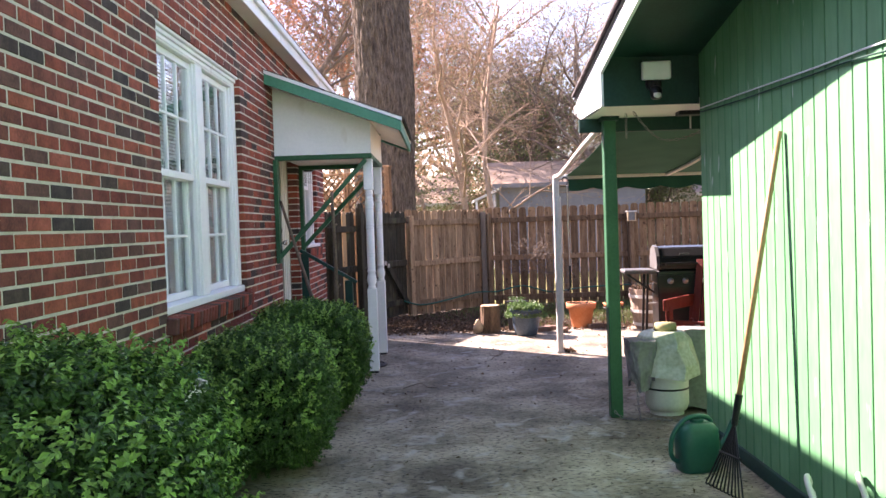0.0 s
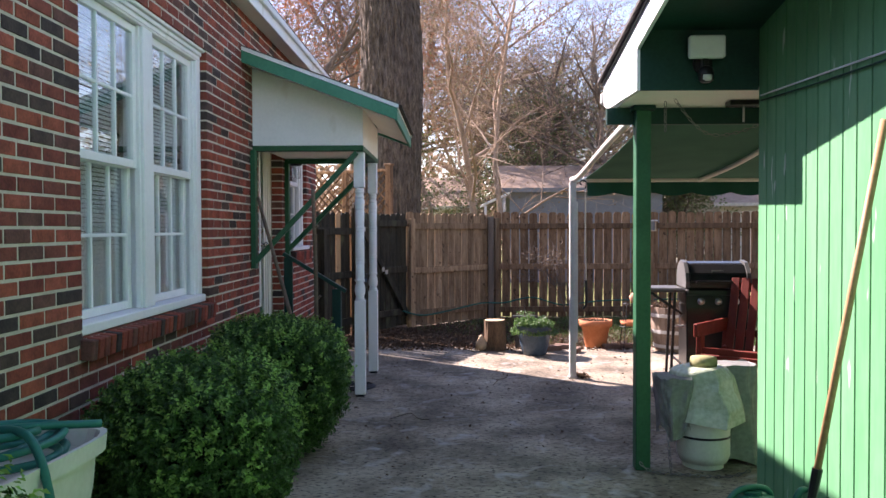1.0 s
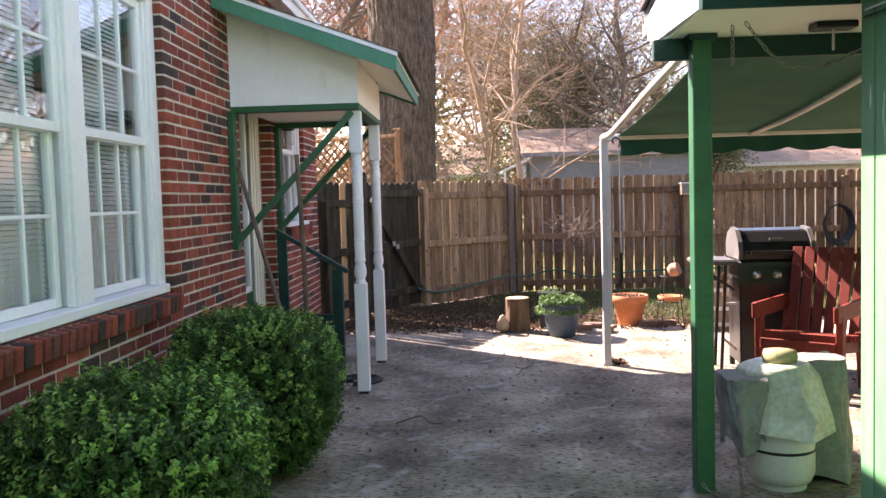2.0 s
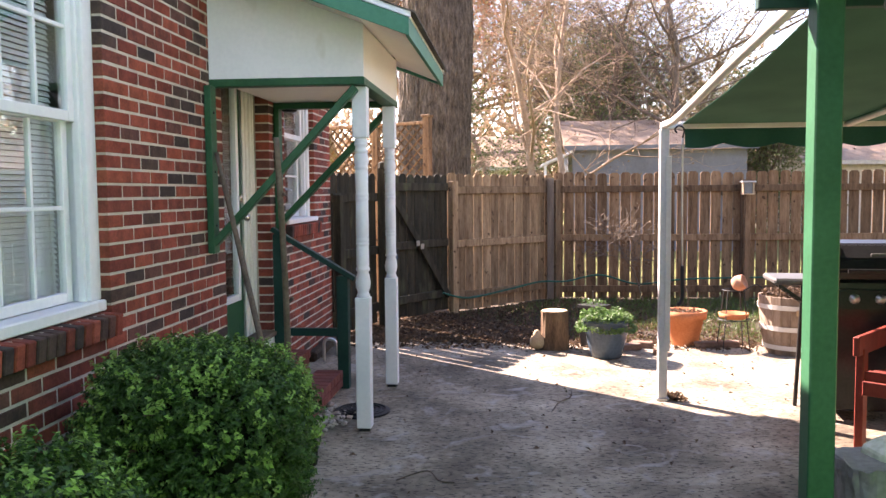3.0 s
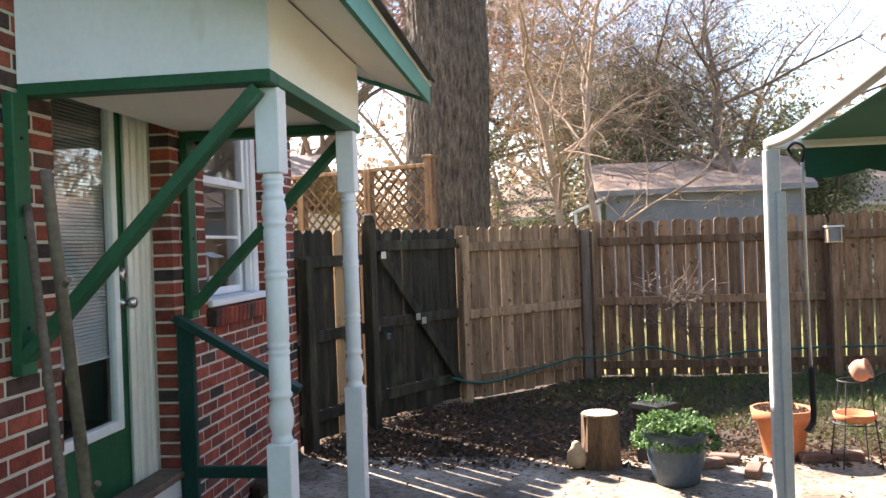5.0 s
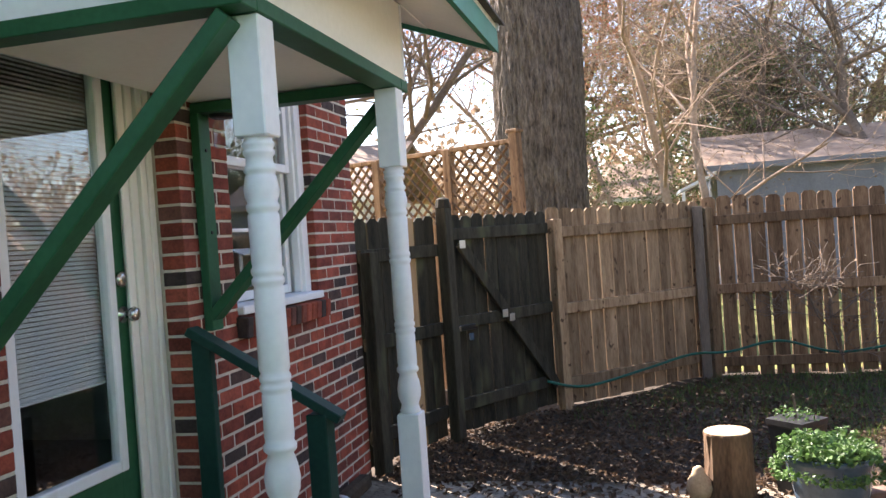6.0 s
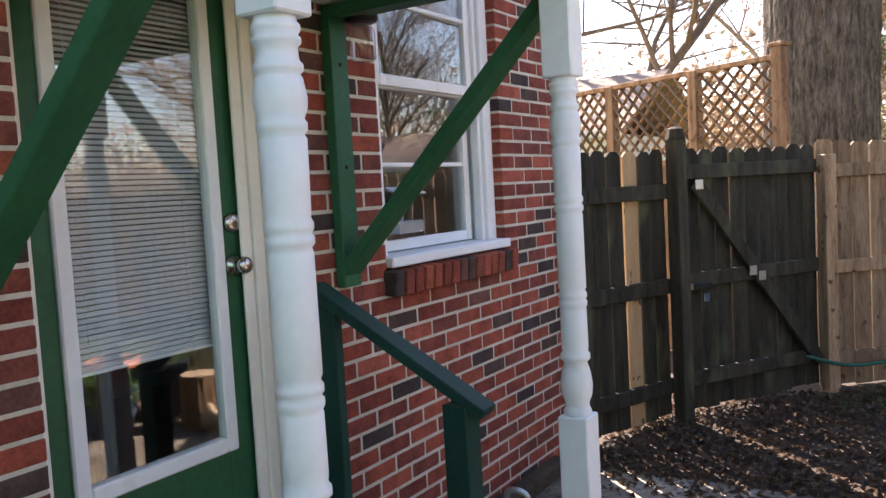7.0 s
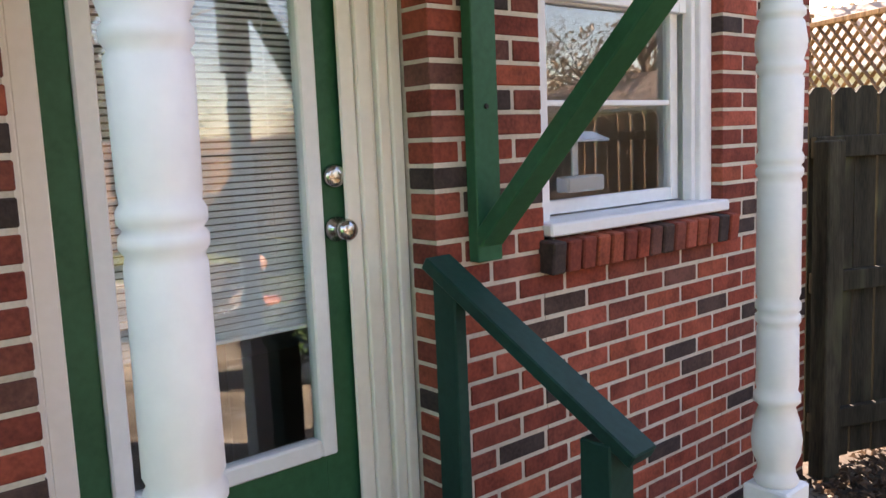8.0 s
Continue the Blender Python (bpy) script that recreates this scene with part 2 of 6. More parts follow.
def add_spots(m, colour, scale, lo, hi, stretch, vary=True):
    """Patches of another colour where a stretched noise runs high: knots in wood, worn paint."""
    n, l = m.node_tree.nodes, m.node_tree.links
    p = n["Principled BSDF"]
    old = p.inputs["Base Color"].links[0].from_socket
    tc, mp, nz, cr, mx = n.new("ShaderNodeTexCoord"), n.new("ShaderNodeMapping"), n.new("ShaderNodeTexNoise"), n.new("ShaderNodeValToRGB"), n.new("ShaderNodeMix")
    mp.inputs["Scale"].default_value = stretch
    mx.data_type = "RGBA"
    nz.inputs["Scale"].default_value, nz.inputs["Detail"].default_value = scale, 2
    l.new(tc.outputs["Object"], mp.inputs[0])
    vec = mp.outputs[0]
    if vary:
        oi, ml, ad = n.new("ShaderNodeObjectInfo"), n.new("ShaderNodeMath"), n.new("ShaderNodeVectorMath")
        ml.operation, ml.inputs[1].default_value = "MULTIPLY", 91.0
        l.new(oi.outputs["Random"], ml.inputs[0]); l.new(vec, ad.inputs[0]); l.new(ml.outputs[0], ad.inputs[1])
        vec = ad.outputs[0]
    l.new(vec, nz.inputs["Vector"])
    cr.color_ramp.elements[0].position, cr.color_ramp.elements[1].position = lo, hi
    cr.color_ramp.elements[0].color, cr.color_ramp.elements[1].color = (0, 0, 0, 1), (0.85, 0.85, 0.85, 1)
    l.new(nz.outputs[0], cr.inputs[0])
    l.new(cr.outputs[0], mx.inputs[0]); l.new(old, mx.inputs[6]); mx.inputs[7].default_value = (*colour, 1)
    l.new(mx.outputs[2], p.inputs["Base Color"])


for wood in (FENCE, FENCE_LIT, NEWPINE):
    add_spots(wood, (0.06, 0.032, 0.016), 15, 0.655, 0.70, (1, 1, 0.7))
add_spots(OLDFENCE, (0.085, 0.085, 0.045), 5, 0.58, 0.72, (1, 1, 0.4))
add_spots(SIDING, (0.5, 0.6, 0.5), 16, 0.70, 0.74, (1, 1, 0.22))
add_spots(WHITE, (0.6, 0.58, 0.53), 6, 0.66, 0.78, (1, 1, 0.5), False)


def leaf_material(name, a, b, rough=0.45):
    m = material(name, a, b, rough, 3, 40, 0.0, vary=0.3, island=True, spec=0.35)
    p = m.node_tree.nodes["Principled BSDF"]
    p.inputs["Subsurface Weight"].default_value = 0.0
    n, l = m.node_tree.nodes, m.node_tree.links
    t, mx = n.new("ShaderNodeBsdfTranslucent"), n.new("ShaderNodeMixShader")
    mx.inputs[0].default_value = 0.28
    l.new(p.inputs["Base Color"].links[0].from_socket, t.inputs[0])
    l.new(p.outputs[0], mx.inputs[1]); l.new(t.outputs[0], mx.inputs[2]); l.new(mx.outputs[0], n["Material Output"].inputs[0])
    return m


n_, l_ = CANVAS.node_tree.nodes, CANVAS.node_tree.links
tl_, mx_ = n_.new("ShaderNodeBsdfTranslucent"), n_.new("ShaderNodeMixShader")
mx_.inputs[0].default_value = 0.28
l_.new(n_["Principled BSDF"].inputs["Base Color"].links[0].from_socket, tl_.inputs[0])
l_.new(n_["Principled BSDF"].outputs[0], mx_.inputs[1]); l_.new(tl_.outputs[0], mx_.inputs[2]); l_.new(mx_.outputs[0], n_["Material Output"].inputs[0])

BOX_LEAF = leaf_material("boxwood_leaf", (0.013, 0.048, 0.010), (0.105, 0.225, 0.05))
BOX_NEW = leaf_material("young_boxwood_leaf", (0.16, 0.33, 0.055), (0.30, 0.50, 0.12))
DEAD_LEAF = leaf_material("dry_oak_leaf", (0.048, 0.028, 0.017), (0.175, 0.115, 0.07), 0.8)
GRASS = leaf_material("grass_blade", (0.03, 0.08, 0.015), (0.13, 0.18, 0.04))
HERB = leaf_material("parsley_leaf", (0.045, 0.10, 0.025), (0.14, 0.25, 0.07))
EVERGREEN = leaf_material("evergreen_leaf", (0.085, 0.115, 0.04), (0.22, 0.25, 0.10))
RUST_LEAF = leaf_material("rust_leaf", (0.28, 0.10, 0.05), (0.42, 0.19, 0.10), 0.8)
OLIVE_LEAF = leaf_material("olive_tan_leaf", (0.30, 0.25, 0.12), (0.48, 0.41, 0.22), 0.8)
TAN_LEAF = leaf_material("tan_leaf", (0.25, 0.17, 0.10), (0.40, 0.29, 0.19), 0.8)


# ---- mesh helpers ----
def finish(name, bm, mat, smooth=False):
    me = bpy.data.meshes.new(name)
    if smooth:
        for f in bm.faces:
            f.smooth = True
    bm.to_mesh(me)
    bm.free()
    me.materials.append(mat)
    return me


def part(name, bm, mat, parent=None, label="", smooth=False):
    ob = new(name, finish(name, bm, mat, smooth))
    ob.parent = parent
    if label:
        tagged(ob, label)
    return ob


def piece(name, me, parent, m):
    ob = new(name, me)
    ob.parent = parent
    ob.matrix_basis = m
    return ob


def thing(name, label, category, m=None, group="", kind=""):
    ob = new(name)
    ob.empty_display_size = 0.1
    if m is not None:
        ob.matrix_basis = m
    return tagged(ob, label, category, group, kind)


def box(x0, y0, z0, x1, y1, z1, bev=0.0, bm=None):
    bm = bm or bmesh.new()
    g = bmesh.ops.create_cube(bm, size=1)["verts"]
    for v in g:
        v.co = Vector(((x0 + x1) / 2 + v.co.x * (x1 - x0), (y0 + y1) / 2 + v.co.y * (y1 - y0), (z0 + z1) / 2 + v.co.z * (z1 - z0)))
    if bev:
        es = list({e for v in g for e in v.link_edges})
        bmesh.ops.bevel(bm, geom=es, offset=bev, segments=1, affect="EDGES")
    return bm


def bar(p, q, w, h, bev=0.004, bm=None):
    """A straight squared timber from p to q."""
    bm = bm or bmesh.new()
    p, q = Vector(p), Vector(q)
    d = q - p
    b = box(-w / 2, -h / 2, 0, w / 2, h / 2, d.length, bev)
    rot = d.to_track_quat("Z", "Y").to_matrix().to_4x4()
    bmesh.ops.transform(b, matrix=Matrix.Translation(p) @ rot, verts=b.verts)
    me = bpy.data.meshes.new("t")
    b.to_mesh(me); b.free()
    bm.from_mesh(me)
    bpy.data.meshes.remove(me)
    return bm


def lathe(profile, n=20, bm=None, at=(0, 0, 0), cap=True):
    bm = bm or bmesh.new()
    rings = []
    for r, z in profile:
        rings.append([bm.verts.new((at[0] + r * math.cos(2 * math.pi * i / n), at[1] + r * math.sin(2 * math.pi * i / n), at[2] + z)) for i in range(n)])
    for a, b in zip(rings, rings[1:]):
        for i in range(n):
            bm.faces.new((a[i], a[(i + 1) % n], b[(i + 1) % n], b[i]))
    if cap:
        bm.faces.new(rings[0][::-1]); bm.faces.new(rings[-1])
    return bm


def tube(points, r, n=8, bm=None, r1=None):
    bm = bm or bmesh.new()
    pts = [Vector(p) for p in points]
    rings, up = [], Vector((0.13, 0.21, 1)).normalized()
    for i, p in enumerate(pts):
        d = (pts[min(i + 1, len(pts) - 1)] - pts[max(i - 1, 0)]).normalized()
        s = d.cross(up)
        s = s.normalized() if s.length > 1e-4 else Vector((1, 0, 0))
        u = s.cross(d).normalized()
        rr = r if r1 is None else r + (r1 - r) * i / (len(pts) - 1)
        rings.append([bm.verts.new(p + rr * (math.cos(2 * math.pi * k / n) * s + math.sin(2 * math.pi * k / n) * u)) for k in range(n)])
    for a, b in zip(rings, rings[1:]):
        for k in range(n):
            bm.faces.new((a[k], a[(k + 1) % n], b[(k + 1) % n], b[k]))
    bm.faces.new(rings[0][::-1]); bm.faces.new(rings[-1])
    return bm


def prism(poly, axis, a, b):
    """A flat outline given in the two other axes, drawn out along an axis from a to b."""
    bm = bmesh.new()
    def put(u, v, w):
        return {"x": (w, u, v), "y": (u, w, v), "z": (u, v, w)}[axis]
    lo = [bm.verts.new(put(u, v, a)) for u, v in poly]
    hi = [bm.verts.new(put(u, v, b)) for u, v in poly]
    k = len(poly)
    bm.faces.new(lo); bm.faces.new(hi[::-1])
    for i in range(k):
        bm.faces.new((lo[i], hi[i], hi[(i + 1) % k], lo[(i + 1) % k]))
    bmesh.ops.recalc_face_normals(bm, faces=bm.faces)
    return bm


def curve_points(ctrl, steps=10):
    """A smooth line through control points."""
    c = [Vector(p) for p in ctrl]
    out = []
    for i in range(len(c) - 1):
        p0, p1, p2, p3 = c[max(i - 1, 0)], c[i], c[i + 1], c[min(i + 2, len(c) - 1)]
        for s in range(steps):
            t = s / steps
            out.append(0.5 * (2 * p1 + (p2 - p0) * t + (2 * p0 - 5 * p1 + 4 * p2 - p3) * t * t + (3 * p1 - p0 - 3 * p2 + p3) * t ** 3))
    return out + [c[-1]]


def leaves_mesh(name, pos, nrm, size, mat, rng, ratio=0.55, fold=0.25, spread=0.9):
    """Many small folded leaves: four corners each, turned about their normals."""
    k = len(pos)
    nrm = nrm + rng.normal(0, spread, (k, 3))
    nrm /= np.linalg.norm(nrm, axis=1)[:, None] + 1e-9
    t = np.cross(nrm, rng.normal(0, 1, (k, 3)))
    t /= np.linalg.norm(t, axis=1)[:, None] + 1e-9
    b = np.cross(nrm, t)
    s = (size * rng.uniform(0.65, 1.3, k))[:, None]
    v = np.empty((k, 4, 3))
    v[:, 0] = pos - t * s * 0.5
    v[:, 1] = pos + b * s * ratio * 0.5 + nrm * s * fold * 0.5
    v[:, 2] = pos + t * s * 0.5
    v[:, 3] = pos - b * s * ratio * 0.5 + nrm * s * fold * 0.5
    idx = np.arange(k * 4).reshape(k, 4)
    faces = np.concatenate([idx[:, [0, 1, 2]], idx[:, [0, 2, 3]]])
    me = bpy.data.meshes.new(name)
    me.from_pydata(v.reshape(-1, 3).tolist(), [], faces.tolist())
    me.materials.append(mat)
    return me


# ---- ground ----
WALL = -1.76
ground = part("ground", box(-150, -60, -0.35, 150, 260, -0.035), FIELD)
tagged(ground, "lawn and bare soil reaching into the distance", "ground", kind="structure")
patio = thing("pavement", "stained weathered concrete patio slabs with a joint", "pavement", kind="structure")
for y0, y1 in ((-6.0, 5.735), (5.745, 11.5)):
    part("slab", box(WALL, y0, -0.2, 7.0, y1, 0.0, 0.004), CONCRETE, patio)
rng = np.random.default_rng(4)

bed = bmesh.new()
bmesh.ops.create_grid(bed, x_segments=60, y_segments=40, size=0.5)
for v in bed.verts:
    v.co = Vector((1.0 + v.co.x * 9.4, 13.35 + v.co.y * 3.7, -0.03 + 0.03 * noise.noise(Vector((v.co.x * 20, v.co.y * 9, 0))) + (0.02 if v.co.y > -0.48 else 0)))
tagged(part("soil_bed", bed, SOIL, smooth=True), "dark leafy soil bed between patio and fence", "soil", kind="structure")

# ---- house wall ----
Y0, Y1, TOP = -3.0, 11.62, 3.2
OPEN = [(5.155, 7.10, 0.945, 2.685), (8.595, 9.585, 0.33, 2.41), (10.0, 10.965, 1.215, 2.685)]
wall = thing("wall_east", "red and charcoal brick house wall with pale mortar", "wall", kind="structure")
ys = sorted({Y0, Y1, *[o[0] for o in OPEN], *[o[1] for o in OPEN]})
mort = bmesh.new()
STARTS, ENDS = {o[0] for o in OPEN}, {o[1] for o in OPEN}
for a, b in zip(ys, ys[1:]):
    o = next((o for o in OPEN if o[0] <= a and b <= o[1]), None)
    for z0, z1 in ([(-0.1, TOP)] if o is None else [(-0.1, o[2]), (o[3], TOP)]):
        box(WALL - 0.22, a + (0.004 if a in ENDS else 0), z0, WALL - 0.003, b - (0.004 if b in STARTS else 0), z1 - (0.004 if z1 < TOP else 0), 0, mort)
part("mortar_bed", mort, MORTAR, wall, "pale sandy mortar")
COURSE, LEN, JOINT = 0.0677, 0.203, 0.0118
singles, rest = [], []
for c in range(int(TOP / COURSE) + 1):
    z0 = (c - 1) * COURSE + 0.0285 + JOINT / 2
    z1 = c * COURSE + 0.0285 - JOINT / 2
    spans = [(Y0 if c % 2 else Y0 + 0.0, Y1)]
    for o in OPEN:
        if z1 > o[2] + 0.012 and z0 < o[3] - 0.012:
            spans = [s for a, b in spans for s in ((a, min(b, o[0])), (max(a, o[1]), b)) if s[1] - s[0] > 0.02]
    for a, b in spans:
        if b < 2.0:
            continue
        k = math.floor((a - Y0) / LEN) - 1
        while True:
            s = Y0 + k * LEN + (0 if c % 2 else LEN / 2)
            k += 1
            e = s + LEN - JOINT
            s2, e2 = max(s, a), min(e, b)
            if s2 - a < 0.072:
                s2 = a
            if b - e2 < 0.072:
                e2 = b
            if s > b:
                break
            if e2 < 2.4 or e2 - s2 < 0.055:
                continue
            near = 9.5 <= s2 <= 11.2 and 0.25 < z0 < 1.6 or 7.6 <= s2 <= 8.5 and 0.9 < z0 < 1.75
            (singles if near and len(singles) < 300 else rest).append((s2, e2, z0, z1))


def brick_mesh(length, h, d=0.105):
    return finish("brick", box(-d, -length / 2, -h / 2, 0, length / 2, h / 2, 0.0035), BRICK)


brick_data = {}
joined_v, joined_f = [], []
for y0, y1, z0, z1 in rest:
    x1 = WALL + random.uniform(-0.0012, 0.0014)
    x0, e, n0 = x1 - 0.105, 0.0035, len(joined_v)
    joined_v += [(x0, y0, z0), (x0, y1, z0), (x0, y1, z1), (x0, y0, z1), (x1 - e, y0, z0), (x1 - e, y1, z0), (x1 - e, y1, z1), (x1 - e, y0, z1),
                 (x1, y0 + e, z0 + e), (x1, y1 - e, z0 + e), (x1, y1 - e, z1 - e), (x1, y0 + e, z1 - e)]
    for f in ((0, 4, 7, 3), (1, 2, 6, 5), (0, 1, 5, 4), (3, 7, 6, 2), (4, 5, 9, 8), (5, 6, 10, 9), (6, 7, 11, 10), (7, 4, 8, 11), (8, 9, 10, 11)):
        joined_f.append(tuple(n0 + i for i in f))
me = bpy.data.meshes.new("brick_courses")
me.from_pydata(joined_v, [], joined_f)
me.materials.append(BRICK_JOINED)
ob = new("brick_courses", me)
ob.parent = wall
tagged(ob, kind="stuff")


# ---- other walls, rooms and roof of the house ----
for nm, b, lab in (("wall_north", box(-8, Y1 - 0.2, -0.1, WALL - 0.225, Y1, TOP), "plain rear house wall"), ("wall_south", box(-8, Y0, -0.1, WALL - 0.225, Y0 + 0.2, TOP), "plain front house wall"),
                   ("wall_west", box(-8.2, Y0, -0.1, -8, Y1, TOP), "plain far house wall")):
    tagged(part(nm, b, MORTAR), lab, "wall", kind="structure")
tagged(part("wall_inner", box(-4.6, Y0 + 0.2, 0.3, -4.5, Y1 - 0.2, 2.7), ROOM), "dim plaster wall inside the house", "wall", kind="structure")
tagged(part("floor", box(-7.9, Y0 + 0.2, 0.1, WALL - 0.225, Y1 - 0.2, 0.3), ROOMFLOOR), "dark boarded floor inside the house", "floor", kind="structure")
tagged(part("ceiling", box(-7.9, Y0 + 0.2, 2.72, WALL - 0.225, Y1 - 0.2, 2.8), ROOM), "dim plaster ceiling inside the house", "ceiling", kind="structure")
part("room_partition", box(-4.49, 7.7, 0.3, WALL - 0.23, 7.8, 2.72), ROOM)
tagged(bpy.data.objects["room_partition"], "dim plaster partition wall", "wall", kind="structure")

roof = thing("roof", "low hipped shingle roof with white eaves board", "roof", kind="structure")
EX = WALL + 0.15
hip = bmesh.new()
v = [hip.verts.new(p) for p in ((EX + 0.03, Y0 - 0.3, TOP + 0.13), (EX + 0.03, Y1 + 0.2, TOP + 0.13), (-8.5, Y1 + 0.2, TOP + 0.13), (-8.5, Y0 - 0.3, TOP + 0.13),
                                (-5, Y0 + 2.5, TOP + 1.5), (-5, Y1 - 2.8, TOP + 1.5))]
for f in ((0, 1, 5, 4), (1, 2, 5), (2, 3, 4, 5), (3, 0, 4), (3, 2, 1, 0)):
    hip.faces.new([v[i] for i in f])
part("shingles", hip, SHINGLE, roof, "dark asphalt shingles")
part("soffit", box(WALL - 0.2, Y0 - 0.28, TOP, EX - 0.02, Y1 + 0.18, TOP + 0.02), CREAM, roof)
part("eaves_board", box(EX - 0.02, Y0 - 0.3, TOP - 0.02, EX, Y1 + 0.2, TOP + 0.11, 0.003), WHITE, roof)
part("gutter_edge", box(EX, Y0 - 0.3, TOP + 0.07, EX + 0.03, Y1 + 0.2, TOP + 0.125, 0.004), WHITE, roof)


# ---- windows ----
def muntin_sash(parent, y0, y1, z0, z1, x, cols, rows, name):
    """A sash: stiles and rails, muntins, panes."""
    s = part(name, bmesh.new(), WHITE, parent)
    bm = bmesh.new()
    w = 0.045
    for a in ((y0, z0, y0 + w, z1), (y1 - w, z0, y1, z1), (y0 + w, z0, y1 - w, z0 + w), (y0 + w, z1 - w, y1 - w, z1)):
        box(x - 0.035, a[0], a[1], x, a[2], a[3], 0.003, bm)
    bm.to_mesh(s.data)
    bm.free()
    iy0, iy1, iz0, iz1 = y0 + w, y1 - w, z0 + w, z1 - w
    for i in range(1, cols):
        yy = iy0 + (iy1 - iy0) * i / cols
        part("muntin", box(x - 0.028, yy - 0.009, iz0, x - 0.004, yy + 0.009, iz1, 0.003), WHITE, s)
    for i in range(1, rows):
        zz = iz0 + (iz1 - iz0) * i / rows
        part("muntin", box(x - 0.027, iy0, zz - 0.009, x - 0.005, iy1, zz + 0.009, 0.003), WHITE, s)
    p = part("pane", box(x - 0.019, iy0 - 0.004, iz0 - 0.004, x - 0.015, iy1 + 0.004, iz1 + 0.004), GLASS, s, "clear window glass")
    p.visible_shadow = False
    return s


def blind(parent, y0, y1, z0, z1, x, pitch=0.026, tilt=28, wide=0.0125):
    b = part("blind", box(x - 0.03, y0, z1 - 0.03, x, y1, z1, 0.003), SLAT, parent, "white horizontal slatted blind")
    data = finish("slat", box(-wide, y0, -0.0005, wide, y1, 0.0005), SLAT)
    k = int((z1 - z0 - 0.03) / pitch)
    for i in range(k):
        piece("slat", data, b, pose(x - 0.015, 0, z0 + pitch * (i + 0.5), 0, tilt, 0))
    part("bottom_rail", box(x - 0.026, y0, z0 - 0.012, x - 0.004, y1, z0, 0.003), SLAT, b)
    for f in (0.15, 0.85):
        yy = y0 + (y1 - y0) * f
        part("cord", box(x - 0.0157, yy - 0.001, z0, x - 0.0143, yy + 0.001, z1 - 0.03), SLAT, b)
    return b


win = thing("window_1", "white twin double-hung window with blinds, closed", "window", kind="structure")
FX = WALL - 0.045
frame_bm = bmesh.new()
oy0, oy1, oz0, oz1 = OPEN[0]
MID = (oy0 + oy1) / 2
for a in ((oy0, oz0 + 0.055, oy0 + 0.09, oz1), (oy1 - 0.09, oz0 + 0.055, oy1, oz1), (MID - 0.075, oz0 + 0.055, MID + 0.075, oz1 - 0.1)):
    box(FX - 0.12, a[0], a[1], FX, a[2], a[3], 0.004, frame_bm)
box(FX - 0.12, oy0 + 0.09, oz1 - 0.10, FX - 0.001, oy1 - 0.09, oz1, 0.004, frame_bm)
part("window_frame", frame_bm, WHITE, win)
for i, d in enumerate((0.0, 0.018, 0.03)):
    part("moulding", box(FX, oy0 + 0.0 + 0.012 * i, oz1 - 0.028 - 0.03 * i, FX + 0.034 - d, oy1 - 0.012 * i, oz1 - 0.03 * i - 0.001, 0.004), WHITE, win)
part("window_sill", box(FX - 0.12, oy0, oz0 + 0.004, FX + 0.025, oy1, oz0 + 0.054, 0.006), WHITE, win)
for a, b in ((oy0 + 0.09, MID - 0.075), (MID + 0.075, oy1 - 0.09)):
    zm = (oz0 + oz1) / 2 - 0.01
    for e in (a, b - 0.02):
        part("stop_bead", box(FX - 0.05, e, oz0 + 0.055, FX - 0.018, e + 0.02, oz1 - 0.1, 0.003), WHITE, win)
    muntin_sash(win, a + 0.02, b - 0.02, zm - 0.02, oz1 - 0.105, FX - 0.035, 3, 2, "upper_sash")
    muntin_sash(win, a + 0.021, b - 0.021, oz0 + 0.058, zm + 0.02, FX - 0.072, 3, 2, "lower_sash")
    blind(win, a + 0.03, b - 0.03, oz0 + 0.08, oz1 - 0.11, FX - 0.125, 0.024, 58)

win2 = thing("window_2", "white double-hung window, closed, dark room behind", "window", kind="structure")
oy0, oy1, oz0, oz1 = OPEN[2]
frame_bm = bmesh.new()
for a in ((oy0, oz0 + 0.04, oy0 + 0.075, oz1), (oy1 - 0.075, oz0 + 0.04, oy1, oz1), (oy0 + 0.075, oz1 - 0.075, oy1 - 0.075, oz1)):
    box(FX - 0.13, a[0], a[1], FX, a[2], a[3], 0.004, frame_bm)
part("window_frame", frame_bm, WHITE, win2)
for y in (oy0 + 0.075, oy1 - 0.1):
    part("stop_bead", box(FX - 0.06, y, oz0 + 0.045, FX - 0.02, y + 0.025, oz1 - 0.076, 0.003), WHITE, win2)
part("window_sill", box(FX - 0.13, oy0 - 0.0, oz0 + 0.004, WALL + 0.03, oy1, oz0 + 0.044, 0.006), WHITE, win2)
zm = (oz0 + oz1) / 2
muntin_sash(win2, oy0 + 0.1, oy1 - 0.1, zm - 0.02, oz1 - 0.08, FX - 0.04, 1, 2, "upper_sash")
muntin_sash(win2, oy0 + 0.101, oy1 - 0.101, oz0 + 0.05, zm + 0.02, FX - 0.077, 1, 2, "lower_sash")

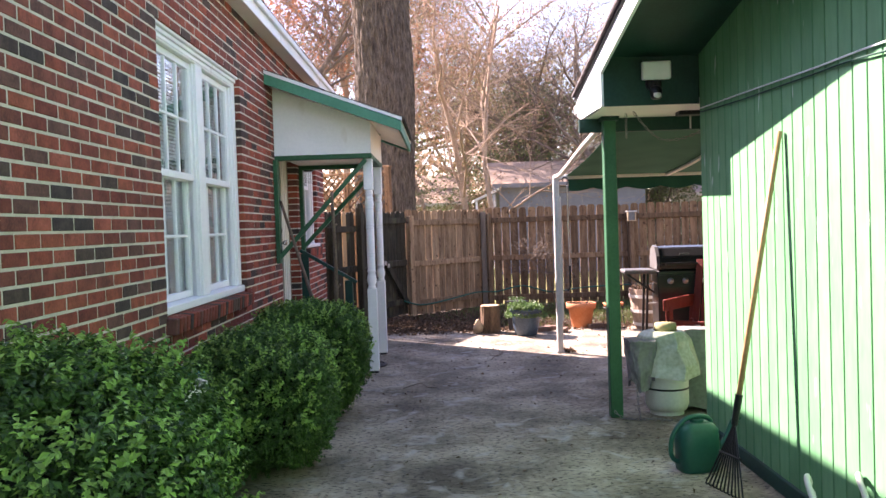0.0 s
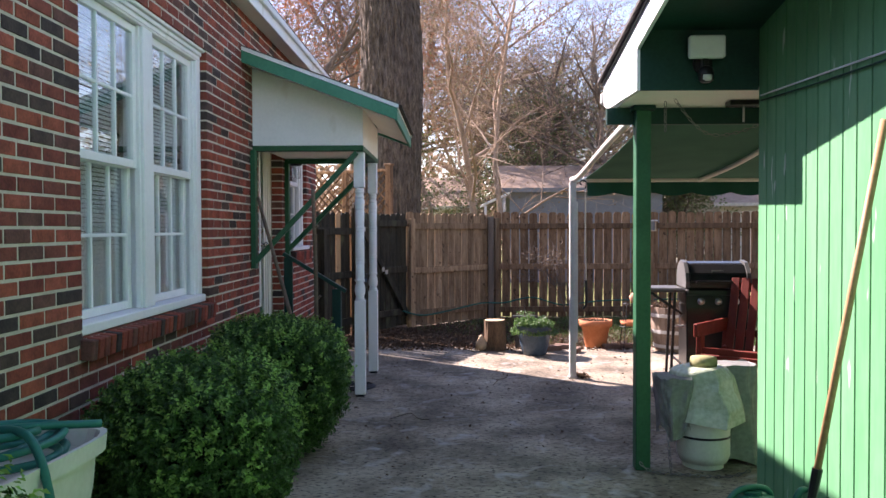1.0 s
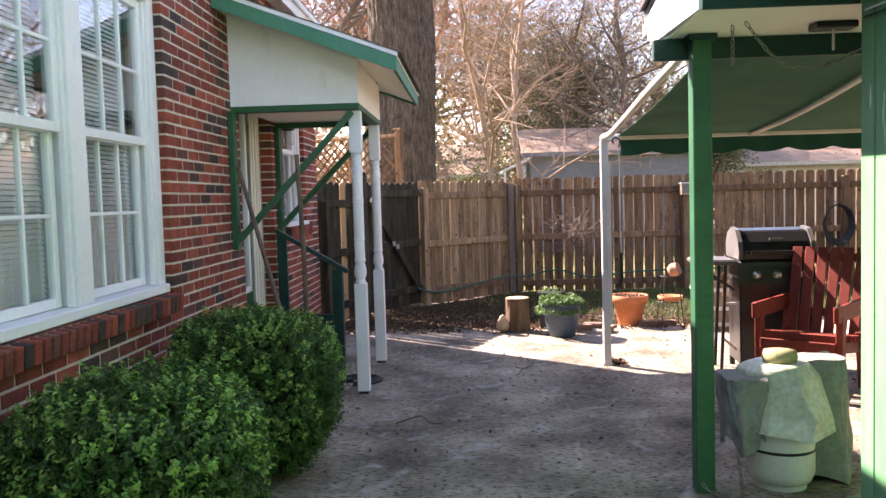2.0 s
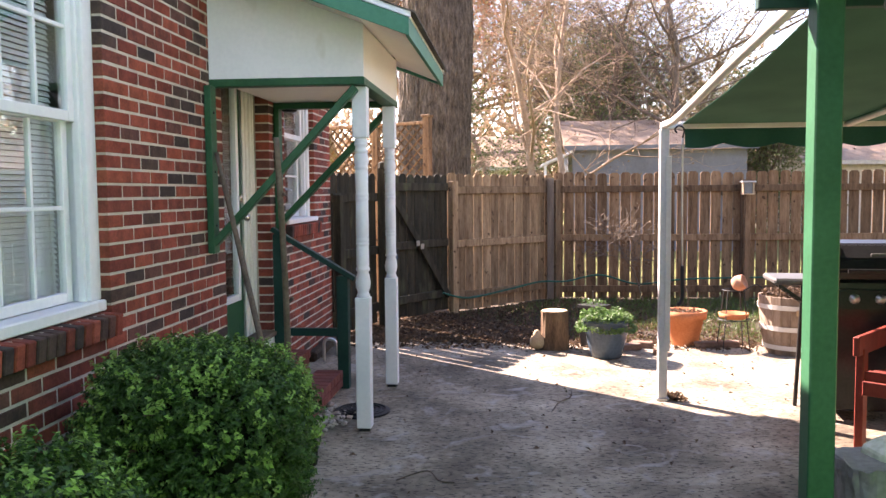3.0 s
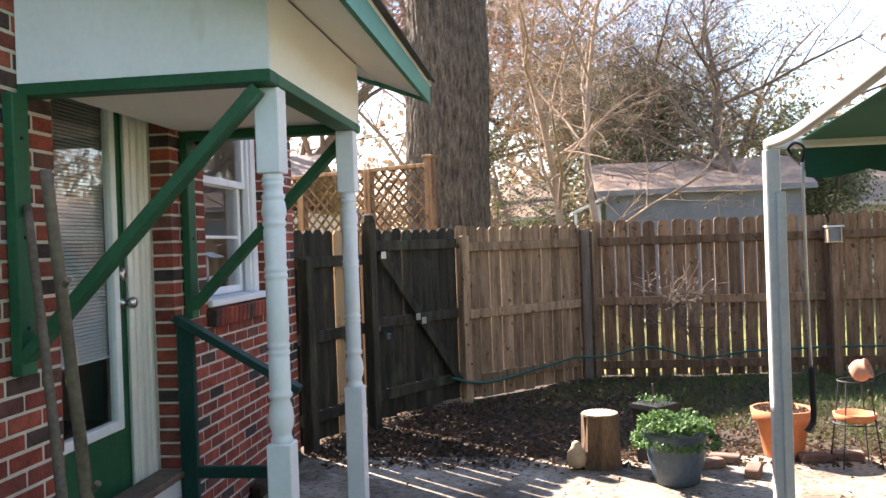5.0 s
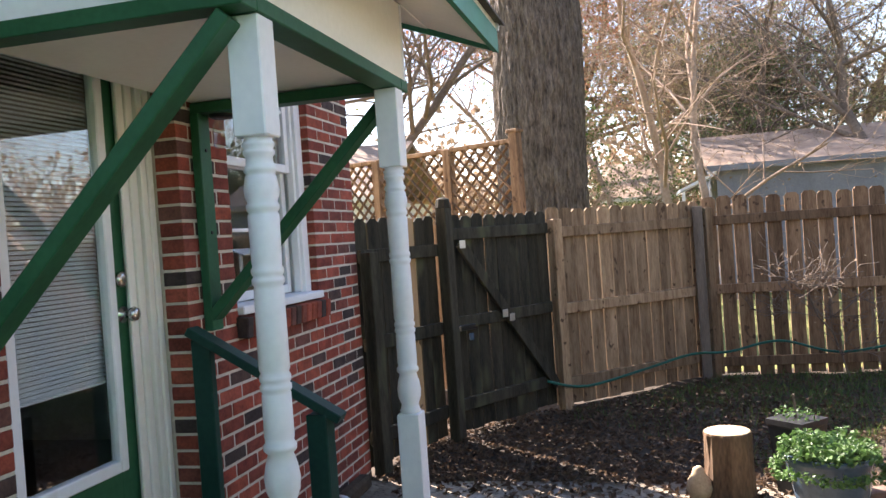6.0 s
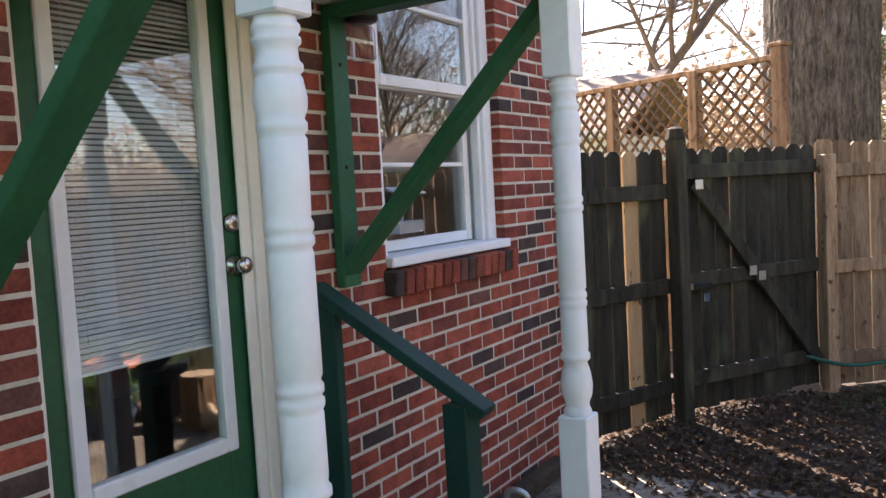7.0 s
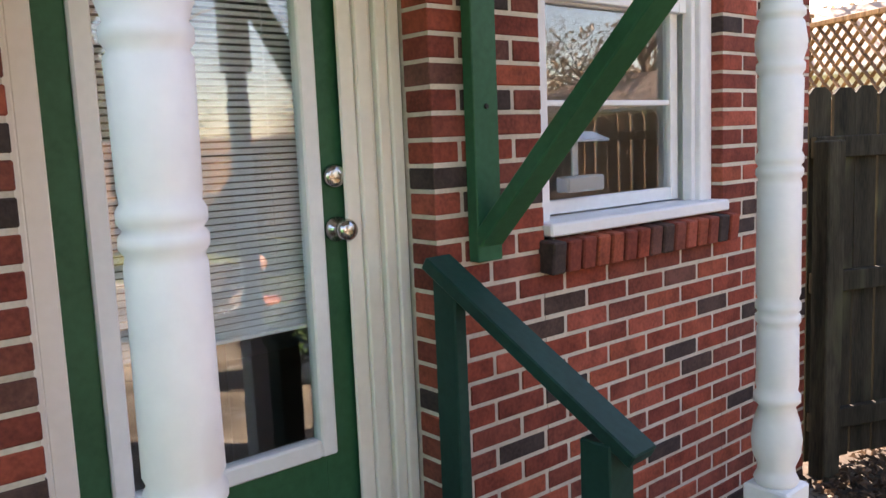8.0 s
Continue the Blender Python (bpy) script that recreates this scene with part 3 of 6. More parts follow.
# clear feeder stuck to the pane
feeder = thing("window_feeder", "clear plastic bird feeder on the window pane", "bird feeder")
CLEAR = glass_material("clear_plastic", (0.82, 0.86, 0.88), 0.3)
fy, fz, fx = 10.27, 1.335, FX - 0.07
part("tray", box(fx, fy - 0.09, fz, fx + 0.055, fy + 0.09, fz + 0.05, 0.006), CLEAR, feeder)
part("hood", prism([(fx, fz + 0.19), (fx + 0.07, fz + 0.165), (fx + 0.07, fz + 0.158), (fx, fz + 0.182)], "y", fy - 0.095, fy + 0.095), CLEAR, feeder)
part("stem", box(fx, fy - 0.015, fz + 0.05, fx + 0.008, fy + 0.015, fz + 0.185, 0.002), CLEAR, feeder)
part("seed", box(fx + 0.006, fy - 0.08, fz + 0.006, fx + 0.048, fy + 0.08, fz + 0.022, 0.006), DEAD_LEAF, feeder, "brown bird seed")

# ---- door ----
door = thing("door_1", "green back door with a full glass light and blind, closed", "door", kind="structure")
DX = WALL - 0.17
oy0, oy1, oz0, oz1 = OPEN[1]
CX = WALL - 0.12
dy0, dy1, dz0, dz1 = 8.672, 9.422, oz0 + 0.045, oz1 - 0.06
jb = bmesh.new()
for a, b in ((oy0, dy0 - 0.002), (dy1 + 0.002, oy1)):
    box(DX - 0.05, a, oz0 + 0.04, CX - 0.035, b, oz1, 0.003, jb)
box(DX - 0.05, dy0 - 0.002, dz1 + 0.002, CX - 0.035, dy1 + 0.002, oz1, 0.003, jb)
part("door_frame", jb, CREAM, door, "cream painted frame")
# stepped casing boards on the frame, deeper towards the brick
for y0, y1, x in ((oy0 + 0.001, oy0 + 0.04, CX), (oy0 + 0.04, dy0 + 0.016, CX - 0.016), (dy1 - 0.018, dy1 + 0.03, CX - 0.022), (dy1 + 0.03, dy1 + 0.075, CX - 0.012),
                  (dy1 + 0.075, dy1 + 0.088, CX - 0.02), (dy1 + 0.088, dy1 + 0.125, CX - 0.002), (dy1 + 0.125, oy1 - 0.001, CX + 0.006)):
    part("brick_mould", box(CX - 0.034, y0, oz0 + 0.04, x, y1 - 0.0015, oz1 - 0.003, 0.004), CREAM, door)
part("head_casing", box(CX - 0.034, dy0 + 0.016, dz1 - 0.012, CX - 0.024, dy1 - 0.019, oz1 - 0.004, 0.004), CREAM, door)
gy0, gy1, gz0, gz1 = 8.79, 9.315, 0.73, 2.265
leaf = bmesh.new()
for a in ((dy0, dz0, gy0, dz1), (gy1, dz0, dy1, dz1), (gy0, dz0, gy1, gz0), (gy0, gz1, gy1, dz1)):
    box(DX - 0.045, a[0], a[1], DX, a[2], a[3], 0.001, leaf)
part("door_leaf", leaf, GREEN, door)
gf = bmesh.new()
for a in ((gy0 - 0.03, gz0 - 0.03, gy0 + 0.018, gz1 + 0.03), (gy1 - 0.018, gz0 - 0.03, gy1 + 0.03, gz1 + 0.03), (gy0 + 0.018, gz0 - 0.03, gy1 - 0.018, gz0 + 0.018), (gy0 + 0.018, gz1 - 0.018, gy1 - 0.018, gz1 + 0.03)):
    box(DX - 0.03, a[0], a[1], DX + 0.014, a[2], a[3], 0.005, gf)
part("glazing_frame", gf, WHITE, door, "white plastic glazing frame")
g = part("pane", box(DX - 0.012, gy0, gz0, DX - 0.008, gy1, gz1), GLASS, door, "clear door glass")
g.visible_shadow = False
blind(door, gy0 + 0.005, gy1 - 0.005, 1.055, gz1 - 0.005, DX - 0.03, 0.0165, 41, 0.0088)
for nm, z, prof in (("door_knob", 1.297, [(0.033, 0), (0.033, 0.006), (0.014, 0.012), (0.012, 0.03), (0.026, 0.042), (0.03, 0.055), (0.024, 0.068), (0.008, 0.072)]),
                    ("deadbolt", 1.435, [(0.031, 0), (0.031, 0.012), (0.024, 0.02), (0.012, 0.022)])):
    b = lathe(prof, 20)
    bmesh.ops.transform(b, matrix=pose(DX, 9.385, z, 0, 90, 0), verts=b.verts)
    part(nm, b, NICKEL, door, "satin nickel " + nm.replace("_", " "), smooth=True)
part("threshold", box(CX + 0.008, oy0 + 0.004, 0.405, WALL + 0.035, oy1 - 0.004, 0.44, 0.006), STICK, door, "grey worn threshold")
part("riser_board", box(WALL - 0.06, oy0 + 0.004, 0.312, WALL + 0.012, oy1 - 0.004, 0.404, 0.003), WHITE, door)

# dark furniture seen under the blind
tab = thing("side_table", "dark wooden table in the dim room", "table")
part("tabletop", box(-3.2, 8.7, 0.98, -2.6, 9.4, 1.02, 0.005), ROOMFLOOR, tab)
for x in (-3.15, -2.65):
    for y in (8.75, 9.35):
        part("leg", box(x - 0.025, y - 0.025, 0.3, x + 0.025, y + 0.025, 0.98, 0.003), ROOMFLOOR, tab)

# ---- steps ----
steps = thing("brick_steps", "two worn red painted brick steps below the door", "steps")
part("core", box(WALL + 0.001, 8.52, 0.0, -1.48, 9.5, 0.25), MORTAR, steps)
part("core", box(-1.48, 8.52, 0.0, -1.25, 9.5, 0.095), MORTAR, steps)
up = finish("brick", box(-0.1, -0.0305, -0.03, 0.1, 0.0305, 0.03, 0.005), STEPBRICK)
lo = finish("brick", box(-0.1, -0.0475, -0.03, 0.1, 0.0475, 0.03, 0.005), STEPBRICK)
fr = finish("brick", box(-0.05, -0.0965, -0.0285, 0.05, 0.0965, 0.0285, 0.004), STEPBRICK)
for i in range(14):
    piece("brick", up, steps, pose(-1.555, 8.555 + 0.07 * i, 0.281, 0, 0, random.uniform(-1, 1)))
for i in range(5):
    piece("brick", fr, steps, pose(-1.713, 8.62 + 0.2 * i, 0.281))
    piece("brick", fr, steps, pose(-1.52, 8.62 + 0.2 * i, 0.215))
    piece("brick", fr, steps, pose(-1.52, 8.62 + 0.2 * i, 0.15))
    piece("brick", fr, steps, pose(-1.27, 8.62 + 0.2 * i, 0.06))
for i in range(10):
    piece("brick", lo, steps, pose(-1.315, 8.57 + 0.0985 * i, 0.127, 0, 0, random.uniform(-1, 1)))

# ---- handrail ----
rail = thing("handrail", "dark green painted wooden handrail beside the steps", "handrail")
RY = 9.57
part("post", bar((-1.70, RY, 0.0), (-1.70, RY, 1.165), 0.085, 0.04), DARKGREEN, rail)
part("post", bar((-1.225, RY + 0.035, 0.0), (-1.225, RY + 0.035, 0.85), 0.085, 0.085), DARKGREEN, rail)
part("top_rail", bar((-1.75, RY, 1.205), (-1.135, RY + 0.045, 0.825), 0.09, 0.036), DARKGREEN, rail)
part("lower_rail", bar((-1.66, RY, 0.43), (-1.265, RY, 0.43), 0.036, 0.06), DARKGREEN, rail)

# ---- porch roof ----
porch = thing("porch_canopy", "white and green lean-to door canopy on turned posts", "porch canopy")
PX, PY0, PY1, BZ = -0.87, 8.375, 9.785, 2.105


def turned_post(x, y):
    p = part("turned_post", box(x - 0.045, y - 0.045, 0.02, x + 0.045, y + 0.045, 0.83, 0.004), WHITE, porch, "white turned wooden post")
    prof = [(0.036, 0.826), (0.042, 0.84), (0.036, 0.852), (0.034, 0.865), (0.044, 0.89), (0.047, 0.92), (0.042, 0.955), (0.033, 0.985), (0.043, 0.995), (0.043, 1.008), (0.037, 1.016), (0.039, 1.03),
            (0.038, 1.138), (0.036, 1.143), (0.041, 1.151), (0.041, 1.162), (0.036, 1.168), (0.041, 1.175), (0.041, 1.186), (0.036, 1.194), (0.040, 1.204),
            (0.039, 1.41), (0.0365, 1.418), (0.042, 1.426), (0.042, 1.437), (0.037, 1.443), (0.042, 1.45), (0.042, 1.461), (0.0375, 1.469), (0.039, 1.48),
            (0.0405, 1.60), (0.0365, 1.607), (0.0425, 1.615), (0.0425, 1.627), (0.038, 1.633), (0.0445, 1.652), (0.0455, 1.668), (0.040, 1.70), (0.036, 1.706), (0.042, 1.712), (0.042, 1.722),
            (0.036, 1.729), (0.0345, 1.75), (0.041, 1.757), (0.041, 1.765), (0.036, 1.77), (0.041, 1.778), (0.041, 1.786), (0.036, 1.791), (0.036, 1.804)]
    part("turning", lathe(prof, 24, at=(x, y, 0)), WHITE, p, smooth=True)
    part("top_block", box(x - 0.045, y - 0.045, 1.80, x + 0.045, y + 0.045, BZ, 0.004), WHITE, p)
    part("foot", box(x - 0.035, y - 0.035, 0.0, x + 0.035, y + 0.035, 0.02), RUBBER, p)


turned_post(PX, 8.513)
turned_post(PX, 9.678)
for y in (PY0, PY1 - 0.085):
    part("side_beam", box(WALL + 0.003, y, BZ, PX + 0.05, y + 0.085, BZ + 0.045, 0.003), GREEN, porch)
part("front_beam", box(PX - 0.045, PY0 + 0.087, BZ + 0.001, PX + 0.05, PY1 - 0.087, BZ + 0.044, 0.003), GREEN, porch)
RZ0, RZ1, EAVE = 2.90, 2.43, -0.51
slope = (RZ1 - RZ0) / (EAVE - WALL)
def rz(x):
    return RZ0 + slope * (x - WALL)
for y in (PY0 + 0.005, PY1 - 0.03):
    part("side_panel", prism([(WALL + 0.003, BZ + 0.046), (PX + 0.045, BZ + 0.046), (PX + 0.045, rz(PX + 0.045) - 0.092), (WALL + 0.003, rz(WALL) - 0.092)], "y", y, y + 0.025), WHITE, porch)
# same white as the side panels; cream colour stands in for sunlit bounce
part("front_panel", box(PX + 0.02, PY0 + 0.031, BZ + 0.046, PX + 0.044, PY1 - 0.031, rz(PX) - 0.11), CREAM, porch, "white panel facing the patio, warm bounce light painted in")
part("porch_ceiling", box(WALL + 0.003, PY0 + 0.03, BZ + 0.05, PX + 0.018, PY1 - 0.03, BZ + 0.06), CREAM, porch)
RY0, RY1 = 8.03, 10.22
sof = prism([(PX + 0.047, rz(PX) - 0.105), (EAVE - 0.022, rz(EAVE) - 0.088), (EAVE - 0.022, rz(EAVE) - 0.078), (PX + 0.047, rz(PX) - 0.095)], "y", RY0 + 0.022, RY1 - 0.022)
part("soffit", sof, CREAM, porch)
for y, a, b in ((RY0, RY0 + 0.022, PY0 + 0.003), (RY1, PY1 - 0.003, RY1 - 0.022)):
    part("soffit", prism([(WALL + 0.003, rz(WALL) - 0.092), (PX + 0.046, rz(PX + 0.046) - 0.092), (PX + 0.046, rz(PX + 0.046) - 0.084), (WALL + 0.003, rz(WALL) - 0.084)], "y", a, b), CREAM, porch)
for y in (RY0, RY1 - 0.02):
    part("rake_board", prism([(WALL + 0.003, rz(WALL) - 0.115), (EAVE, rz(EAVE) - 0.115), (EAVE, rz(EAVE) - 0.02), (WALL + 0.003, rz(WALL) - 0.02)], "y", y, y + 0.02), TRIM_GREEN, porch)
    part("drip_edge", prism([(WALL + 0.003, rz(WALL) - 0.02), (EAVE + 0.01, rz(EAVE) - 0.02), (EAVE + 0.01, rz(EAVE) + 0.012), (WALL + 0.003, rz(WALL) + 0.012)], "y", y - 0.006, y + 0.018), WHITE, porch)
part("eaves_board", prism([(EAVE - 0.02, rz(EAVE) - 0.115), (EAVE, rz(EAVE) - 0.115), (EAVE, rz(EAVE) - 0.015), (EAVE - 0.02, rz(EAVE) - 0.015)], "y", RY0 + 0.021, RY1 - 0.021), TRIM_GREEN, porch)
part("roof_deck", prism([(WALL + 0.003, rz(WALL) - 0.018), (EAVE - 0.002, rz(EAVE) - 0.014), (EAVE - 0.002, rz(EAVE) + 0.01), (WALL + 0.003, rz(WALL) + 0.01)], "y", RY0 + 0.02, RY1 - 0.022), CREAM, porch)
for c in range(9):
    xa = EAVE + 0.035 - c * 0.145
    xb = max(xa - 0.17, WALL + 0.006)
    y = RY0 - 0.012
    k = 0
    while y < RY1 + 0.01:
        w = min((0.3 if k or c % 2 else 0.15) - 0.005, RY1 + 0.012 - y)
        part("shingle", prism([(xa, rz(xa) + 0.014), (xb, rz(xb) + 0.012), (xb, rz(xb) + 0.018), (xa, rz(xa) + 0.023)], "y", y, y + w), SHINGLE, porch)
        y += w + 0.005
        k += 1
for y, yp, low in ((PY0 - 0.04, PY0 + 0.055, 1.115), (PY1 - 0.045, PY1 - 0.045, 1.185)):
    part("wall_post", box(WALL + 0.003, y - 0.045, low, WALL + 0.043, y + 0.045, BZ, 0.003), GREEN, porch, "green bolted wall post")
    part("brace", bar((WALL + 0.03, y, low + 0.055), (PX - 0.012, yp, BZ - 0.012), 0.088, 0.042), GREEN, porch)
    for z in (1.28, 1.6, 1.95):
        b = lathe([(0.008, 0), (0.006, 0.005)], 8)
        bmesh.ops.transform(b, matrix=pose(WALL + 0.043, y, z, 0, 90, 0), verts=b.verts)
        part("bolt", b, BLACK, porch)

jar = thing("hanging_jar_light", "glass jar lantern hanging under the canopy", "lantern")
jx, jy, jz = -1.66, 9.80, 1.96
part("jar", lathe([(0.035, 0), (0.045, 0.01), (0.045, 0.10), (0.036, 0.12), (0.036, 0.13)], 16, at=(jx, jy, jz)), GLASS, jar, smooth=True)
part("lid", lathe([(0.05, 0.131), (0.06, 0.14), (0.055, 0.185), (0.03, 0.2)], 16, at=(jx, jy, jz)), BLACK, jar, "black lid", smooth=True)
part("hook", tube([(jx, jy, jz + 0.2), (jx, jy, BZ + 0.01)], 0.003, 6), BLACK, jar)

# ---- green outbuilding ----
SX, SY = 1.54, 5.78
shedw = thing("wall_shed", "green painted grooved board wall of the outbuilding", "wall", kind="structure")
part("backing", box(SX + 0.016, -4.0, 0.0, SX + 0.1, SY, 3.6), DARKGREEN, shedw)
y = SY - 0.002
k = 0
while y > -1.0:
    w = 0.1175
    data = finish("board", box(SX, y - w + 0.010, 0.06, SX + 0.0155, y, 3.55, 0.002), SIDING)
    piece("board", data, shedw, Matrix())
    y -= w
    k += 1
tagged(part("wall_shed_rear", box(SX + 0.1, SY - 0.1, 0, 6.2, SY, 2.6), SIDING), "green outbuilding wall facing the awning", "wall", kind="structure")
tagged(part("wall_shed_front", box(SX + 0.1, -4.0, 0, 6.2, -3.9, 2.6), SIDING), "green outbuilding wall at the front", "wall", kind="structure")
tagged(part("wall_shed_side", box(6.2, -4.0, 0, 6.3, SY, 2.6), SIDING), "green outbuilding wall at the far side", "wall", kind="structure")
tagged(part("skirting", box(SX - 0.018, -1.0, 0.0, SX + 0.012, SY, 0.085, 0.004), DARKGREEN), "dark green skirting board on the outbuilding", "skirting", kind="structure")

eave = thing("shed_roof", "outbuilding roof with white bargeboard and green soffit", "roof", kind="structure")
RX, ES = 0.90, -0.172
YE, RIDGE = 6.72, 0.5


def sz(y):
    """Underside height of the bargeboard."""
    return 2.235 + ES * (y - 6.62)


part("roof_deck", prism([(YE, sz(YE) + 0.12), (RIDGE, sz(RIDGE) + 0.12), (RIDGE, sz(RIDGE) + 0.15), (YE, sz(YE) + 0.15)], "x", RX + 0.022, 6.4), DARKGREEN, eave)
part("shingles", prism([(YE + 0.03, sz(YE) + 0.152), (RIDGE, sz(RIDGE) + 0.152), (RIDGE, sz(RIDGE) + 0.172), (YE + 0.03, sz(YE) + 0.172)], "x", RX - 0.035, 6.4), SHINGLE, eave, "dark shingles")
part("far_slope", prism([(RIDGE, sz(RIDGE) + 0.12), (-4.6, sz(RIDGE) - 0.7), (-4.6, sz(RIDGE) - 0.66), (RIDGE, sz(RIDGE) + 0.17)], "x", RX + 0.022, 6.4), SHINGLE, eave)
part("bargeboard", prism([(YE, sz(YE) + 0.005), (RIDGE, sz(RIDGE)), (RIDGE, sz(RIDGE) + 0.15), (YE, sz(YE) + 0.15)], "x", RX, RX + 0.02), WHITE, eave, "white bargeboard")
part("metal_edge", prism([(YE + 0.01, sz(YE) + 0.135), (RIDGE, sz(RIDGE) + 0.135), (RIDGE, sz(RIDGE) + 0.16), (YE + 0.01, sz(YE) + 0.16)], "x", RX - 0.014, RX - 0.001), RUBBER, eave)
BB = 2.165
part("return_cheek", prism([(SY, BB), (YE - 0.14, BB + 0.02), (YE, sz(YE) + 0.004), (SY, sz(SY) - 0.002)], "x", RX + 0.0015, RX + 0.0185), WHITE, eave, "white boxed eaves return")
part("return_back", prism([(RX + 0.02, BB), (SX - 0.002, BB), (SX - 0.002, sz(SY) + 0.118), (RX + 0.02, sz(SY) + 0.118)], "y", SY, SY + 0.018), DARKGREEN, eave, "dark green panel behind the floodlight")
part("return_soffit", box(RX + 0.02, SY + 0.02, BB, 6.2, YE - 0.14, BB + 0.015), CREAM, eave, "cream soffit")
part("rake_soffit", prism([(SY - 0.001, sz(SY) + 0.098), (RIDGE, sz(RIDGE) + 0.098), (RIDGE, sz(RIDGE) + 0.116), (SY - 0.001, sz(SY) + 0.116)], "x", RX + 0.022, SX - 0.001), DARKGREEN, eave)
part("eaves_board", box(RX + 0.02, YE - 0.02, BB + 0.05, 6.4, YE, sz(YE) + 0.12), WHITE, eave)
part("gutter", box(RX - 0.01, YE + 0.001, sz(YE) + 0.02, 6.4, YE + 0.085, sz(YE) + 0.10, 0.012), GREYPOST, eave)

post = thing("green_post", "green painted square timber porch post", "post")
part("shaft", box(1.015, 6.30, 0.0, 1.103, 6.388, BB - 0.0, 0.005), GREEN, post)
part("beam", box(0.86, 6.40, 2.065, 6.1, 6.44, BB - 0.001, 0.003), DARKGREEN, post, "dark green cross beam")
part("cap", box(0.995, 6.28, BB - 0.03, 1.125, 6.395, BB - 0.001, 0.003), DARKGREEN, post)

flood = thing("floodlight", "white floodlight with a black sensor", "floodlight")
part("head", box(1.15, SY - 0.10, 2.315, 1.335, SY - 0.055, 2.43, 0.008), LENS, flood, "white lamp face")
part("bracket", box(1.16, SY - 0.056, 2.32, 1.325, SY - 0.03, 2.425, 0.006), BLACK, flood)
part("back_plate", lathe([(0.05, 0), (0.05, 0.02), (0.035, 0.03)], 16), BLACK, flood).matrix_basis = pose(1.24, SY - 0.001, 2.30, 90, 0, 0)
part("sensor", lathe([(0.02, 0), (0.036, 0.012), (0.04, 0.045), (0.034, 0.075), (0.02, 0.085)], 16, at=(1.24, SY - 0.075, 2.19)), BLACK, flood, smooth=True)
part("sensor_eye", lathe([(0.012, 0), (0.026, 0.008), (0.027, 0.03), (0.01, 0.035)], 14, at=(1.24, SY - 0.092, 2.195)), GREYPOST, flood, smooth=True)
part("arm", box(1.225, SY - 0.075, 2.26, 1.255, SY - 0.03, 2.33, 0.004), BLACK, flood)

cable = thing("wall_cable", "white and dark cable fixed along the green wall", "cable")
part("cable", tube(curve_points([(SX - 0.012, 2.3, 1.98), (SX - 0.012, 3.4, 2.055), (SX - 0.012, 4.14, 2.075), (SX - 0.012, 4.9, 2.10), (SX - 0.012, 5.72, 2.125)]), 0.0042, 6), WHITE, cable)
part("conduit", tube(curve_points([(SX - 0.014, 2.3, 1.93), (SX - 0.014, 3.6, 2.03), (SX - 0.012, 4.2, 2.05), (SX - 0.012, 5.0, 2.07), (SX - 0.012, 5.72, 2.10)]), 0.0045, 6), DARKGREEN, cable)


CHAIN = material("dull_galvanised_chain", (0.16, 0.15, 0.14), (0.26, 0.25, 0.24), 0.5, 8, 90, 0.1, metal=0.6)


def chain(ctrl, name, label, pitch=0.026):
    pts = curve_points(ctrl, 40)
    bm, acc, flip = bmesh.new(), 0.0, 0
    last = pts[0]
    for p in pts[1:]:
        acc += (p - last).length
        if acc >= pitch:
            d = (p - last).normalized()
            s = d.cross(Vector((0.2, 0.1, 1))).normalized()
            s = s if flip % 2 else s.cross(d).normalized()
            ring = [p + d * 0.017 * math.cos(a) + s * 0.008 * math.sin(a) for a in [2 * math.pi * i / 8 for i in range(9)]]
            tube(ring, 0.0028, 4, bm)
            acc, flip = 0.0, flip + 1
        last = p
    return tagged(part(name, bm, CHAIN), label, "chain", kind="stuff")


chain([(1.03, 6.30, 0.06), (1.10, 6.24, 0.012), (1.3, 6.18, 0.012), (1.5, 6.14, 0.012), (1.62, 6.1, 0.06)], "floor_chain", "steel chain lying from post to tank")
chain([(1.18, 6.22, 0.30), (1.185, 6.2, 0.16), (1.2, 6.2, 0.012)], "tank_chain", "steel chain hanging beside the tank")
chain([(1.12, 6.05, BB - 0.004), (1.12, 6.05, 1.98)], "hanging_chain", "short steel chain hanging from the soffit")
chain([(1.15, 6.0, BB - 0.004), (1.35, 6.05, 1.97), (1.6, 6.05, 2.0), (1.85, 6.0, BB - 0.004)], "slack_chain", "slack steel chain hung under the soffit")
hook = thing("plant_hook", "dark hook bracket under the soffit", "hook")
part("plate", box(1.5, 6.1, BB - 0.03, 1.68, 6.2, BB - 0.001, 0.004), BLACK, hook)
part("stem", tube([(1.59, 6.15, BB - 0.03), (1.59, 6.15, BB - 0.12)], 0.006, 6), GREYPOST, hook)

# ---- awning ----
awn = thing("awning", "green canvas awning on a cream aluminium frame", "awning")
AX0, AX1 = 1.20, 5.2


def sag(y):
    f = (y - 6.5) / (9.36 - 6.5)
    return 2.20 + (1.915 - 2.20) * f - 0.012 * math.sin(math.pi * f)


